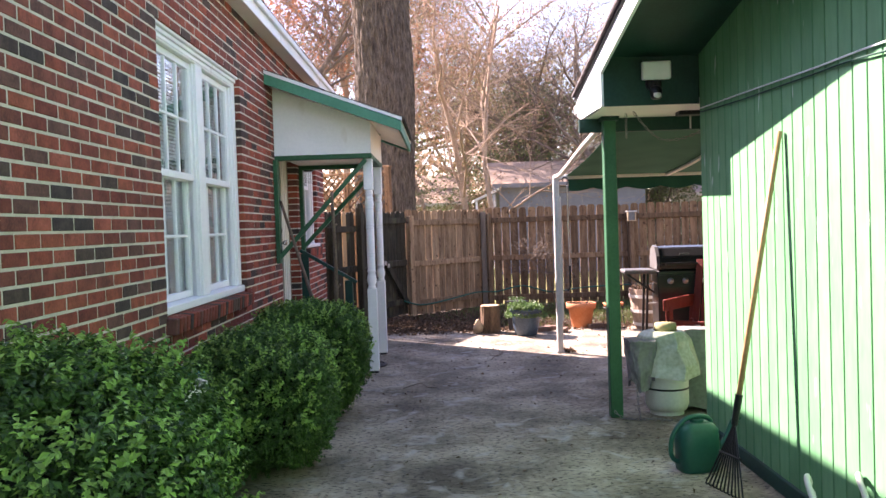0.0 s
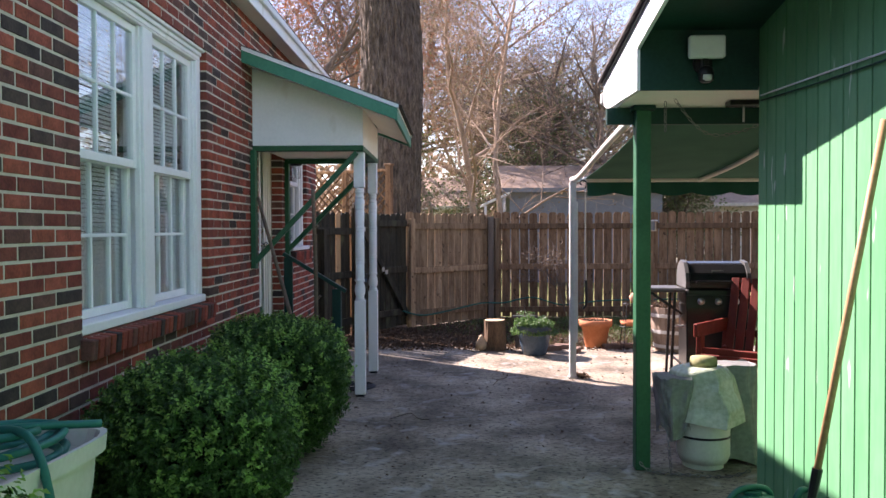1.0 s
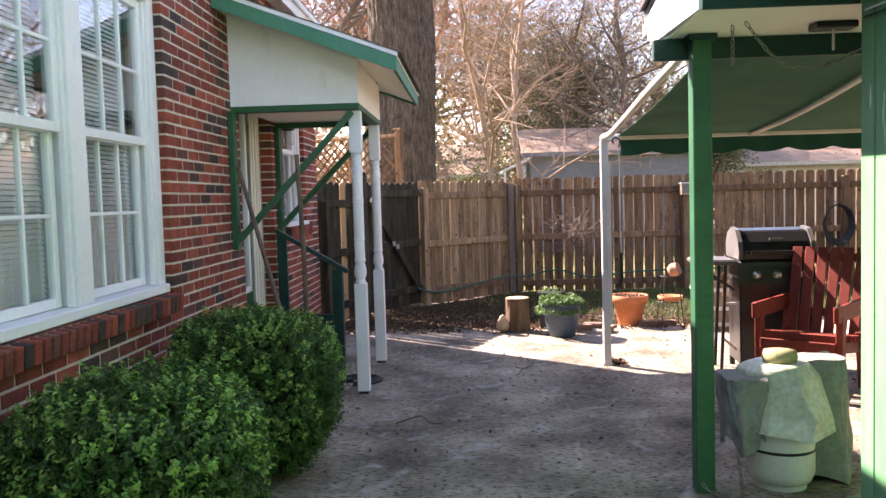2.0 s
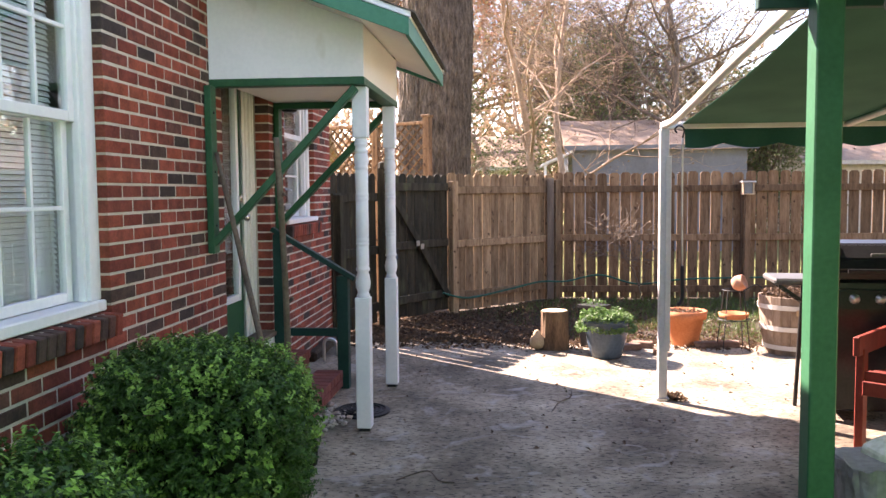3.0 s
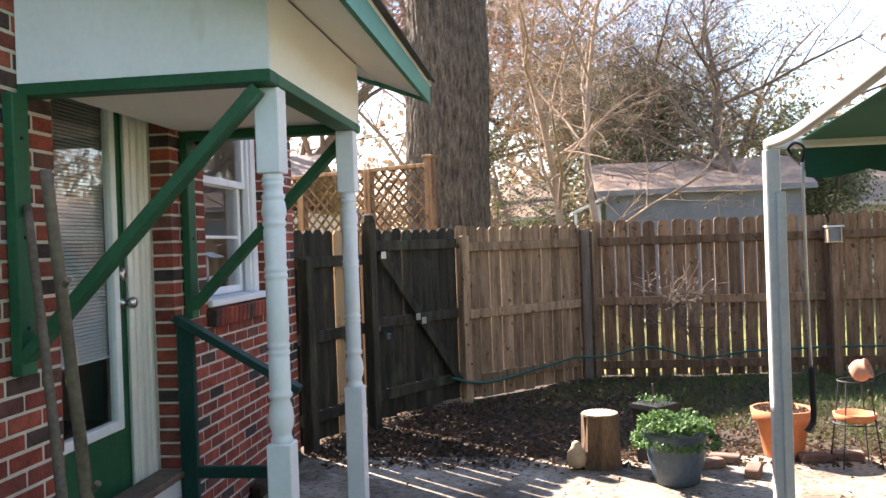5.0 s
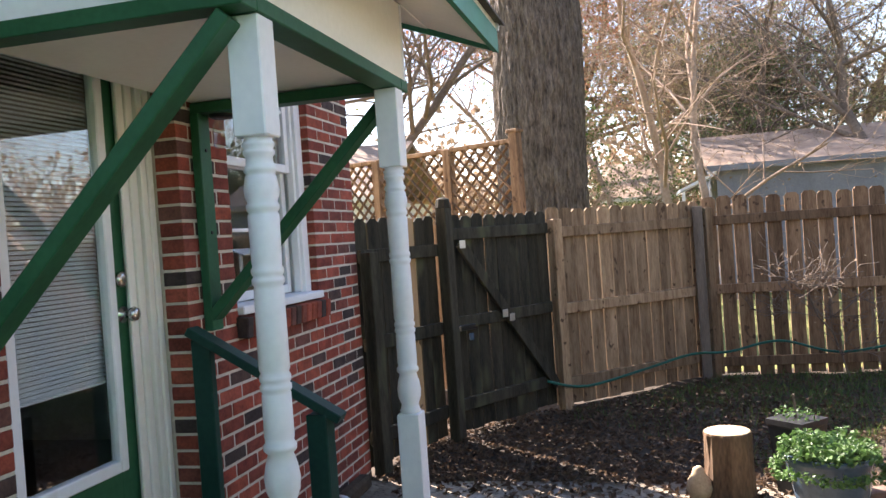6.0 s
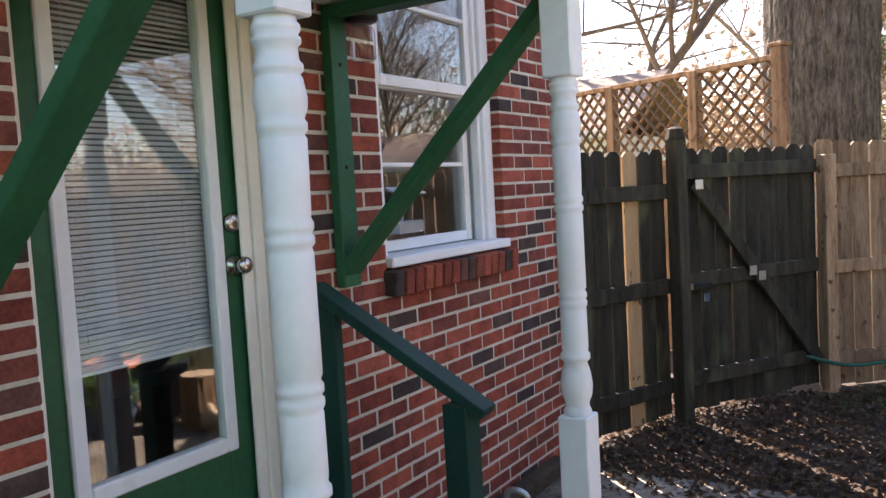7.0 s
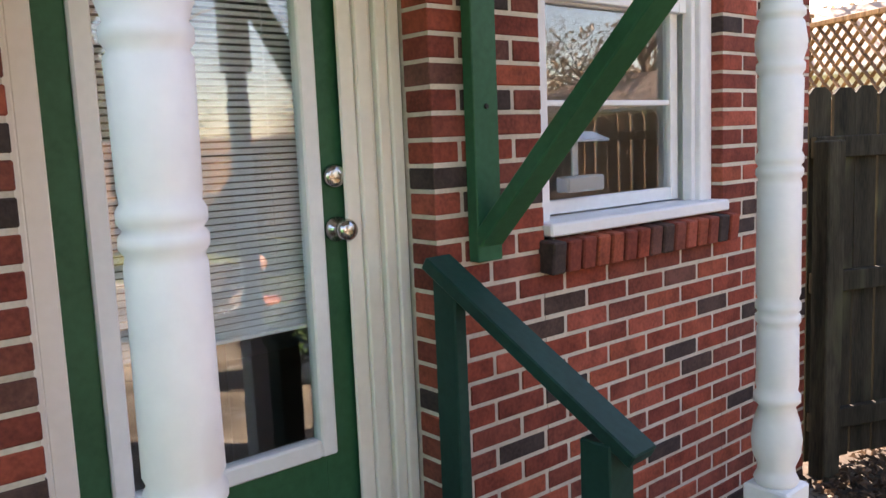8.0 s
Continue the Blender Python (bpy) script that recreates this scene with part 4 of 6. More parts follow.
cv = bmesh.new()
rows_ = []
for i in range(13):
    yy = 6.46 + (9.36 - 6.46) * i / 12
    rows_.append([[cv.verts.new((AX0 + (AX1 - AX0) * j / 8 + (0.035 * math.sin(math.pi * i / 12) if j == 0 else 0), yy, sag(yy) + dz)) for j in range(9)] for dz in (0, 0.003)])
for a, b in zip(rows_, rows_[1:]):
    for j in range(8):
        cv.faces.new((a[0][j], b[0][j], b[0][j + 1], a[0][j + 1]))
        cv.faces.new((a[1][j], a[1][j + 1], b[1][j + 1], b[1][j]))
part("canvas", cv, CANVAS, awn, smooth=True)
val = bmesh.new()
cols = []
for i in range(200):
    x = AX0 + 0.02 + (AX1 - AX0 - 0.02) * i / 199
    w = 0.012 * math.sin(x * 19)
    z = 1.785 - 0.032 * abs(math.sin(x * 8.5))
    cols.append([(val.verts.new((x, 9.35 + dy, 1.895)), val.verts.new((x, 9.345 + w + dy, z))) for dy in (0, 0.004)])
for a, b in zip(cols, cols[1:]):
    val.faces.new((a[0][0], b[0][0], b[0][1], a[0][1]))
    val.faces.new((a[1][0], a[1][1], b[1][1], b[1][0]))
part("valance", val, material("dark_green_canvas", (0.012, 0.075, 0.05), (0.02, 0.10, 0.068), 0.8, 4, 120, 0.2, dist=0.002), awn, "dark green scalloped valance", smooth=True)
part("front_bar", box(AX0 - 0.02, 9.33, 1.885, AX1, 9.38, 1.935, 0.008), ALU, awn)
part("side_arm", tube(curve_points([(1.03, 6.45, 2.12), (1.045, 7.4, 2.045), (1.06, 8.3, 1.96), (1.075, 8.95, 1.912), (1.08, 9.36, 1.915)], 6), 0.024, 10), ALU, awn, smooth=True)
part("corner_joint", box(1.055, 9.325, 1.885, AX0 - 0.021, 9.37, 1.93, 0.006), ALU, awn)
part("front_post", box(1.053, 9.325, 0.0, 1.115, 9.385, 1.885, 0.006), GREYPOST, awn, "grey-white aluminium post")
part("post_sleeve", box(1.088, 9.31, 0.35, 1.128, 9.324, 1.70, 0.004), GREYPOST, awn)
part("foot_plate", box(1.04, 9.31, 0.0, 1.13, 9.40, 0.02, 0.004), STEEL, awn)
part("brace_tube", tube(curve_points([(2.28, 9.31, 1.90), (2.30, 8.6, sag(8.6) - 0.03), (2.28, 7.8, sag(7.8) - 0.035), (2.22, 6.55, sag(6.55) - 0.04)], 6), 0.02, 8), ALU, awn, smooth=True)
part("front_post", box(4.9, 9.325, 0.0, 4.96, 9.385, 1.885, 0.006), GREYPOST, awn)
for i in range(5):
    yy = 6.9 + 0.5 * i
    f = (yy - 6.46) / 2.9
    part("rope_tie", tube([(1.06, yy, 2.115 - 0.2 * f - 0.06 * math.sin(math.pi * f) + 0.012), (AX0 + 0.035 * math.sin(math.pi * f) + 0.01, yy + 0.03, sag(yy) + 0.002)], 0.004, 5), STICK, awn)

# ---- fences ----
def picket_mesh(w, h, mat, name="picket"):
    c = 0.028
    bm = prism([(0, 0), (w, 0), (w, h - c), (w - c, h), (c, h), (0, h - c)], "y", 0, 0.016)
    return finish(name, bm, mat)


def fence_run(name, label, a, b, count, top, mat, rails, posts, gap, base=0.03, odd=(), rmat=None):
    a, b = Vector((*a, 0)), Vector((*b, 0))
    d = b - a
    ob = thing(name, label, "fence", Matrix.Translation(a) @ Matrix.Rotation(math.atan2(d.y, d.x), 4, "Z"))
    step = d.length / count
    data, spare = picket_mesh(step - gap, top - base, mat), picket_mesh(step - gap, top - base, NEWPINE)
    r = random.Random(len(name) + count)
    for i in range(count):
        piece("picket", spare if i in odd else data, ob, pose(step * i + gap / 2, r.uniform(0, 0.004), base + r.uniform(-0.012, 0.015), 0, r.uniform(-0.35, 0.35), 0))
    for z in rails:
        part("rail", box(0.01, -0.04, z - 0.045, d.length - 0.01, -0.0015, z + 0.045, 0.004), rmat or mat, ob)
    for x, h in posts:
        part("post", box(x - 0.045, -0.135, -0.1, x + 0.045, -0.042, h, 0.006), rmat or mat, ob)
    return ob


F2A, F2B, GA = (-0.755, 13.6), (0.575, 14.9), (-1.375, 12.6)
fence_run("pine_fence", "brown pine picket fence panel with dog-eared tops", F2A, F2B, 13, 1.69, FENCE_LIT, (1.49, 0.83, 0.19), ((0.02, 1.6), (1.84, 1.62)), 0.008, 0.0)
fence_run("pine_fence", "long brown pine picket fence with dog-eared tops", F2B, (9.2, 15.1), 57, 1.71, FENCE, (1.49, 0.83, 0.13), ((2.55, 1.6), (4.95, 1.62), (7.2, 1.6)), 0.021, 0.0)
fence_run("wooden_gate", "dark weathered picket gate with diagonal brace", GA, F2A, 9, 1.67, OLDFENCE, (1.53, 0.86, 0.24), (), 0.012, 0.03)
fence_run("old_fence", "dark weathered picket fence beside the house corner", (-1.78, 11.66), (-1.45, 12.5), 7, 1.67, OLDFENCE, (1.42, 0.84, 0.22), ((0.03, 1.45), (0.90, 1.73)), 0.013, 0.03, (4,))
gate = bpy.data.objects["wooden_gate"]
L = (Vector(F2A) - Vector(GA)).length
part("brace", bar((0.06, -0.055, 1.46), (L - 0.06, -0.055, 0.2), 0.03, 0.085), OLDFENCE, gate)
for nm, x, z in (("plate", 0.07, 1.45), ("plate", 0.50, 0.88), ("plate", 0.58, 0.84)):
    part(nm, box(x - 0.03, -0.078, z - 0.03, x + 0.03, -0.072, z + 0.03, 0.002), STEEL, gate, "pale metal plate")
part("latch", box(0.0, -0.075, 0.80, 0.16, -0.042, 0.84, 0.004), BLACK, gate, "black latch")
part("padlock", box(0.08, -0.085, 0.72, 0.12, -0.065, 0.775, 0.006), BLUEGLAZE, gate, "small blue padlock")
part("post_top", lathe([(0.06, 0), (0.05, 0.06), (0.02, 0.075)], 8), OLDFENCE, bpy.data.objects["old_fence"]).matrix_basis = pose(0.90, -0.088, 1.73)

tagged(part("corner_post", box(0.50, 14.72, -0.1, 0.59, 14.81, 1.64, 0.006), material("weathered_post", (0.09, 0.068, 0.05), (0.2, 0.155, 0.115), 0.9, 5, 50, 0.5, stretch=(3, 3, 0.35))), "dark weathered fence corner post", "post")
# out-of-view fence, added to cover the bright horizon mirrored in the glass
fence_run("pine_fence", "picket fence added on the unseen side, mirrored in the panes", (9.2, 15.1), (9.6, -3.5), 120, 1.71, FENCE, (1.49, 0.83, 0.13), ((2.4, 1.6), (4.8, 1.6)), 0.004, 0.0)

# lattice screen of the neighbouring yard
lat = thing("lattice_screen", "brown wooden lattice screen with capped posts", "fence")
LA, LB = Vector((-1.04, 14.05, 0)), Vector((-3.6, 15.3, 0))
ld = (LB - LA).normalized()
ll = (LB - LA).length
lat.matrix_basis = Matrix.Translation(LA) @ Matrix.Rotation(math.atan2(ld.y, ld.x), 4, "Z")
for x in (0, ll * 0.28, ll * 0.62, ll):
    p = part("post", box(x - 0.045, -0.045, 0, x + 0.045, 0.045, 2.36 if 0 < x < ll else 2.42, 0.005), FENCE, lat)
    if x in (0, ll):
        part("cap", box(x - 0.06, -0.06, 2.42, x + 0.06, 0.06, 2.45, 0.006), FENCE, p)
part("top_rail", box(0.046, -0.03, 2.33, ll - 0.046, 0.03, 2.37, 0.004), FENCE, lat)
part("lower_rail", box(0.046, -0.02, 1.60, ll - 0.046, 0.02, 1.65, 0.004), FENCE, lat)
H0, H1 = 1.65, 2.33
for s, off in ((1, 0.006), (-1, -0.006)):
    x = -0.7
    while x < ll + 0.7:
        xa, xb = (x, x + (H1 - H0)) if s > 0 else (x + (H1 - H0), x)
        pts = []
        for (px, pz), (qx, qz) in (((xa, H0), (xb, H1)),):
            lo_, hi_ = min(px, qx), max(px, qx)
            c0, c1 = max(lo_, 0.05), min(hi_, ll - 0.05)
            if c1 - c0 > 0.03:
                f0, f1 = (c0 - px) / (qx - px), (c1 - px) / (qx - px)
                part("slat", bar((c0, off, pz + (qz - pz) * f0), (c1, off, pz + (qz - pz) * f1), 0.036, 0.009, 0), FENCE, lat)
        x += 0.128
part("backboard", box(0.046, -0.01, 0.0, ll - 0.046, 0.01, 1.6), FENCE, lat)


# ---- trees ----
def trunk_tree(name, label, at, r0, h, rgh=0.05, mat=BARK):
    ob = thing(name, label, "tree", Matrix.Translation(at))
    bm = bmesh.new()
    n, m = 150, 200
    rings = []
    for j in range(m):
        z = h * j / (m - 1)
        r = r0 * (1 + 0.5 * math.exp(-z / 0.5) - 0.018 * z)
        ring = []
        for i in range(n):
            a = 2 * math.pi * i / n
            q = Vector((math.cos(a) * 3.2, math.sin(a) * 3.2, z * 0.9))
            d = rgh * (noise.ridged_multi_fractal(Vector((q.x * 3.4, q.y * 3.4, z * 1.1)), 0.8, 2.2, 4, 1.0, 2.0) - 1.0) + 0.10 * noise.noise(q * 0.35)
            ring.append(bm.verts.new(((r + d) * math.cos(a), (r + d) * math.sin(a), z)))
        rings.append(ring)
    for a, b in zip(rings, rings[1:]):
        for i in range(n):
            bm.faces.new((a[i], a[(i + 1) % n], b[(i + 1) % n], b[i]))
    bm.faces.new(rings[-1])
    part("trunk", bm, mat, ob, smooth=True)
    return ob


def grow(seed, h, r, depth, limbs, spread=0.55, first=0.25, up=0.25, crook=0.25, lean=None):
    """Branch segments (p, q, r0, r1) of a bare tree, and the twig ends."""
    R = random.Random(seed)
    segs, ends = [], []
    def shoot(p, d, length, rad, lev):
        steps = 5 if lev == 0 else 3
        pts = [p]
        for s in range(steps):
            d = (d + Vector((R.gauss(0, crook), R.gauss(0, crook), R.gauss(0, crook * 0.6) + up * 0.1)) * 0.6).normalized()
            q = pts[-1] + d * length / steps
            segs.append((pts[-1], q, max(rad * (1 - 0.6 * s / steps), 0.0035), max(rad * (1 - 0.6 * (s + 1) / steps), 0.003)))
            pts.append(q)
        if lev >= depth:
            ends.append((pts[-1], d))
            return
        for c in range(limbs[lev]):
            f = first + (1 - first) * (c + R.random()) / limbs[lev] if lev == 0 else 0.15 + 0.85 * (c + R.random()) / limbs[lev]
            i = min(int(f * steps), steps - 1)
            base = pts[i].lerp(pts[i + 1], f * steps - i)
            side = Vector((R.gauss(0, 1), R.gauss(0, 1), R.gauss(0.1, 0.5))).normalized()
            nd = (d * (1 - spread) + side * spread + Vector((0, 0, up * 0.4))).normalized()
            shoot(base, nd, length * R.uniform(0.42, 0.68) * (1 - 0.35 * f if lev == 0 else 1), rad * 0.45 * (1.1 - 0.5 * f), lev + 1)
        ends.append((pts[-1], d))
    shoot(Vector((0, 0, 0)), Vector(lean or (R.gauss(0, 0.06), R.gauss(0, 0.06), 1)).normalized(), h, r, 0)
    return segs, ends


def segs_mesh(name, segs, mat):
    vs, fs = [], []
    for p, q, r0, r1 in segs:
        d = (q - p).normalized()
        s = d.cross(Vector((0.31, 0.17, 0.93)))
        s = s.normalized() if s.length > 1e-3 else Vector((1, 0, 0))
        u = s.cross(d)
        n = 3 if r0 < 0.02 else 7
        b = len(vs)
        for c, r in ((p, r0), (q, r1)):
            vs += [c + r * (math.cos(2 * math.pi * k / n) * s + math.sin(2 * math.pi * k / n) * u) for k in range(n)]
        fs += [(b + k, b + (k + 1) % n, b + n + (k + 1) % n, b + n + k) for k in range(n)]
    me = bpy.data.meshes.new(name)
    me.from_pydata(vs, [], fs)
    me.materials.append(mat)
    for f in me.polygons:
        f.use_smooth = True
    return me


def bare_tree(label, at, seed, h, r, mat, limbs=(9, 7, 6, 4), depth=4, leaf=None, leaf_size=0.06, leaf_n=0, spread=0.55, first=0.25, up=0.25, crook=0.25, rot=0, lean=None, scatter=2.2):
    ob = thing("tree", label, "tree", pose(*at, 0, 0, rot))
    segs, ends = grow(seed, h, r, depth, limbs, spread, first, up, crook, lean)
    thick = [s for s in segs if s[2] > 0.03]
    thin = [s for s in segs if s[2] <= 0.03]
    for nm, sg in (("trunk", thick), ("crown", thin)):
        o = new(nm, segs_mesh(nm, sg, mat))
        o.parent = ob
    if leaf_n:
        g = np.random.default_rng(seed)
        e = np.array([tuple(p) for p, _ in ends])
        pick = e[g.integers(0, len(e), leaf_n)] + g.normal(0, leaf_size * scatter, (leaf_n, 3))
        o = new("foliage", leaves_mesh("foliage", pick, np.tile([0, 0, 1.0], (leaf_n, 1)), leaf_size, leaf, g, 0.6, 0.2, 1.2))
        o.parent = ob
    return ob


trunk_tree("oak_tree", "huge old oak trunk with deep grey-brown bark", (-1.42, 19.4, -0.05), 0.70, 13.0, 0.055)
bare_tree("slender bare winter tree with a leaning stem", (1.52, 22.3, 0), 3, 7.6, 0.085, TWIG, (8, 6, 5, 4), spread=0.55, first=0.4, crook=0.16, lean=(-0.22, 0.0, 1))
bare_tree("bare multi-branched winter tree with tan leaves", (0.7, 24, 0), 12, 7.0, 0.11, TWIG, (9, 7, 5, 4), leaf=TAN_LEAF, leaf_n=2400, leaf_size=0.06, first=0.12, spread=0.6)
bare_tree("bare brown winter tree with tan leaves", (2.6, 28, 0), 21, 6.3, 0.14, TWIG_DARK, (11, 8, 6, 4), leaf=TAN_LEAF, leaf_n=4200, leaf_size=0.07, first=0.15)
bare_tree("bare crooked dark winter tree", (5.7, 23.5, 0), 36, 7.4, 0.15, TWIG_DARK, (9, 8, 6, 4), leaf=TAN_LEAF, leaf_n=1800, leaf_size=0.05, first=0.45, spread=0.6, crook=0.3, lean=(-0.2, 0.0, 1))
bare_tree("bare crooked winter tree", (10.5, 24, 0), 35, 6.5, 0.15, TWIG, (10, 8, 6, 4), leaf=TAN_LEAF, leaf_n=2500, leaf_size=0.07, first=0.2, spread=0.7)
bare_tree("tree with rust-coloured leaves", (-4.4, 33, 0), 41, 12.0, 0.2, TWIG, (12, 8, 6, 4), leaf=RUST_LEAF, leaf_n=22000, leaf_size=0.12, first=0.25, scatter=3.0)
bare_tree("tree with rust-coloured leaves", (0.6, 38, 0), 43, 11.0, 0.2, TWIG, (12, 8, 6, 4), leaf=RUST_LEAF, leaf_n=8500, leaf_size=0.11, first=0.2, scatter=3.0)
bare_tree("tall bare winter tree", (-7.5, 27, 0), 51, 10.0, 0.2, TWIG_DARK, (11, 8, 6, 4), first=0.35, spread=0.6)
bare_tree("tall bare winter tree", (-11, 30, 0), 52, 11.0, 0.22, TWIG_DARK, (11, 8, 6, 4), first=0.35, spread=0.6)
bare_tree("tall bare winter tree", (3.4, 37, 0), 53, 9.0, 0.16, TWIG, (9, 7, 5, 4), first=0.2, spread=0.6)
bare_tree("tall bare winter tree", (15.0, 34, 0), 55, 8.0, 0.2, TWIG_DARK, (12, 8, 6, 4), leaf=TAN_LEAF, leaf_n=4000, leaf_size=0.1, first=0.15)
bare_tree("broad dark evergreen oak", (3.0, 31, 0), 61, 5.2, 0.22, TWIG_DARK, (13, 8, 5, 3), leaf=EVERGREEN, leaf_n=19000, leaf_size=0.10, first=0.2, spread=0.8)
bare_tree("olive-tan tree with fine hanging foliage", (2.0, 34, 0), 67, 7.4, 0.2, TWIG, (12, 7, 5, 3), leaf=OLIVE_LEAF, leaf_n=8500, leaf_size=0.10, first=0.3, spread=0.75)
bare_tree("olive-tan tree with fine hanging foliage", (6.2, 36, 0), 68, 7.0, 0.2, TWIG, (12, 7, 5, 3), leaf=OLIVE_LEAF, leaf_n=10000, leaf_size=0.10, first=0.3, spread=0.75)
bare_tree("tall dark evergreen tree", (-4.0, 42, 0), 62, 13.0, 0.25, TWIG_DARK, (18, 8, 5, 3), leaf=EVERGREEN, leaf_n=14000, leaf_size=0.16, first=0.3, spread=0.75)
bare_tree("low evergreen shrub tree", (6.5, 27, 0), 63, 3.6, 0.12, TWIG_DARK, (14, 8, 6, 3), leaf=EVERGREEN, leaf_n=12000, leaf_size=0.09, first=0.08, spread=0.8)
bare_tree("low yellow-green shrub tree", (-0.2, 26, 0), 64, 3.8, 0.1, TWIG, (14, 8, 6, 3), leaf=GRASS, leaf_n=7000, leaf_size=0.07, first=0.08, spread=0.7)
# trees added beside the yard, out of view, to fill what the panes mirror
bare_tree("bare winter tree beside the yard", (13.5, 14.0, 0), 72, 9.0, 0.2, TWIG_DARK, (11, 8, 6, 4), leaf=TAN_LEAF, leaf_n=3000, leaf_size=0.09, first=0.2)
bare_tree("evergreen tree added beside the yard to darken reflections", (15.5, 10.5, 0), 73, 7.0, 0.22, TWIG_DARK, (14, 9, 6, 3), leaf=EVERGREEN, leaf_n=30000, leaf_size=0.13, first=0.12, spread=0.8, scatter=3.0)
bare_tree("bare winter tree beside the yard", (12.5, 6.0, 0), 74, 8.5, 0.18, TWIG_DARK, (11, 8, 6, 4), leaf=RUST_LEAF, leaf_n=3000, leaf_size=0.09, first=0.2)
bare_tree("bare winter tree in the front yard", (9.5, 10.5, 0), 71, 8.0, 0.16, TWIG_DARK, (10, 8, 6, 4), leaf=TAN_LEAF, leaf_n=3000, leaf_size=0.07, first=0.2)
bare_tree("bare rose shrub trained on the fence", (1.75, 14.55, -0.02), 81, 1.25, 0.012, TWIG_DARK, (9, 6, 4, 3), depth=3, leaf=TAN_LEAF, leaf_n=70, leaf_size=0.03, first=0.05, spread=0.7, crook=0.4)


def far_house(label, x0, x1, y0, y1, wallz, ridge, mat, roofmat, over=0.35):
    ob = thing("far_house", label, "house")
    part("wall", box(x0, y0, -0.1, x1, y1, wallz), mat, ob)
    ym = (y0 + y1) / 2
    part("roof", prism([(y0 - over, wallz - 0.05), (ym, ridge), (y1 + over, wallz - 0.05), (y1 + over, wallz + 0.05), (ym, ridge + 0.12), (y0 - over, wallz + 0.05)], "x", x0 - over, x1 + over), roofmat, ob)
    part("gable", prism([(y0, wallz), (y1, wallz), (ym, ridge)], "x", x0 + 0.02, x0 + 0.1), mat, ob)
    part("fascia", box(x0 - over, y0 - over - 0.02, wallz - 0.07, x1 + over, y0 - over, wallz + 0.05), mat, ob)
    k = 0
    z = 0.3
    while z < wallz - 0.2:
        part("siding_course", prism([(y0 - 0.012, z), (y0 - 0.001, z), (y0 - 0.001, z + 0.17), (y0 - 0.004, z + 0.17)], "x", x0, x1), mat, ob)
        z += 0.18
    return ob


h1 = far_house("grey sided outbuilding with a brown shingle roof", 1.5, 5.7, 24.2, 27.6, 2.52, 3.2, GREYSIDING, FARROOF, 0.22)
part("lean_to", prism([(0.75, 2.08), (1.49, 2.4), (1.49, 2.46), (0.75, 2.14)], "y", 24.0, 26.0), WHITE, h1)
part("lean_to_post", box(0.8, 24.05, -0.1, 0.86, 24.11, 2.09), WHITE, h1)
far_house("low far house with a tan roof", -0.9, 0.55, 32.0, 37.0, 2.25, 3.4, REELPLASTIC, FARROOF)
far_house("tan far house behind the lattice screen", -12.0, -5.5, 22.5, 28.0, 2.4, 3.7, REELPLASTIC, FARROOF)
far_house("far pale brick house", 9.5, 18.0, 31.0, 37.0, 2.3, 3.6, MORTAR, FARROOF)
g = np.random.default_rng(9)
k = 60000
woods = np.column_stack([g.uniform(-60, 70, k), g.uniform(48, 62, k), np.abs(g.normal(0, 3.2, k)) + g.uniform(0, 1, k)])
o = new("far_woods", leaves_mesh("far_woods", woods, np.tile([0, -0.6, 0.5], (k, 1)), 0.5, TAN_LEAF, g))
tagged(o, "far winter woods on the horizon", "woods", kind="stuff")


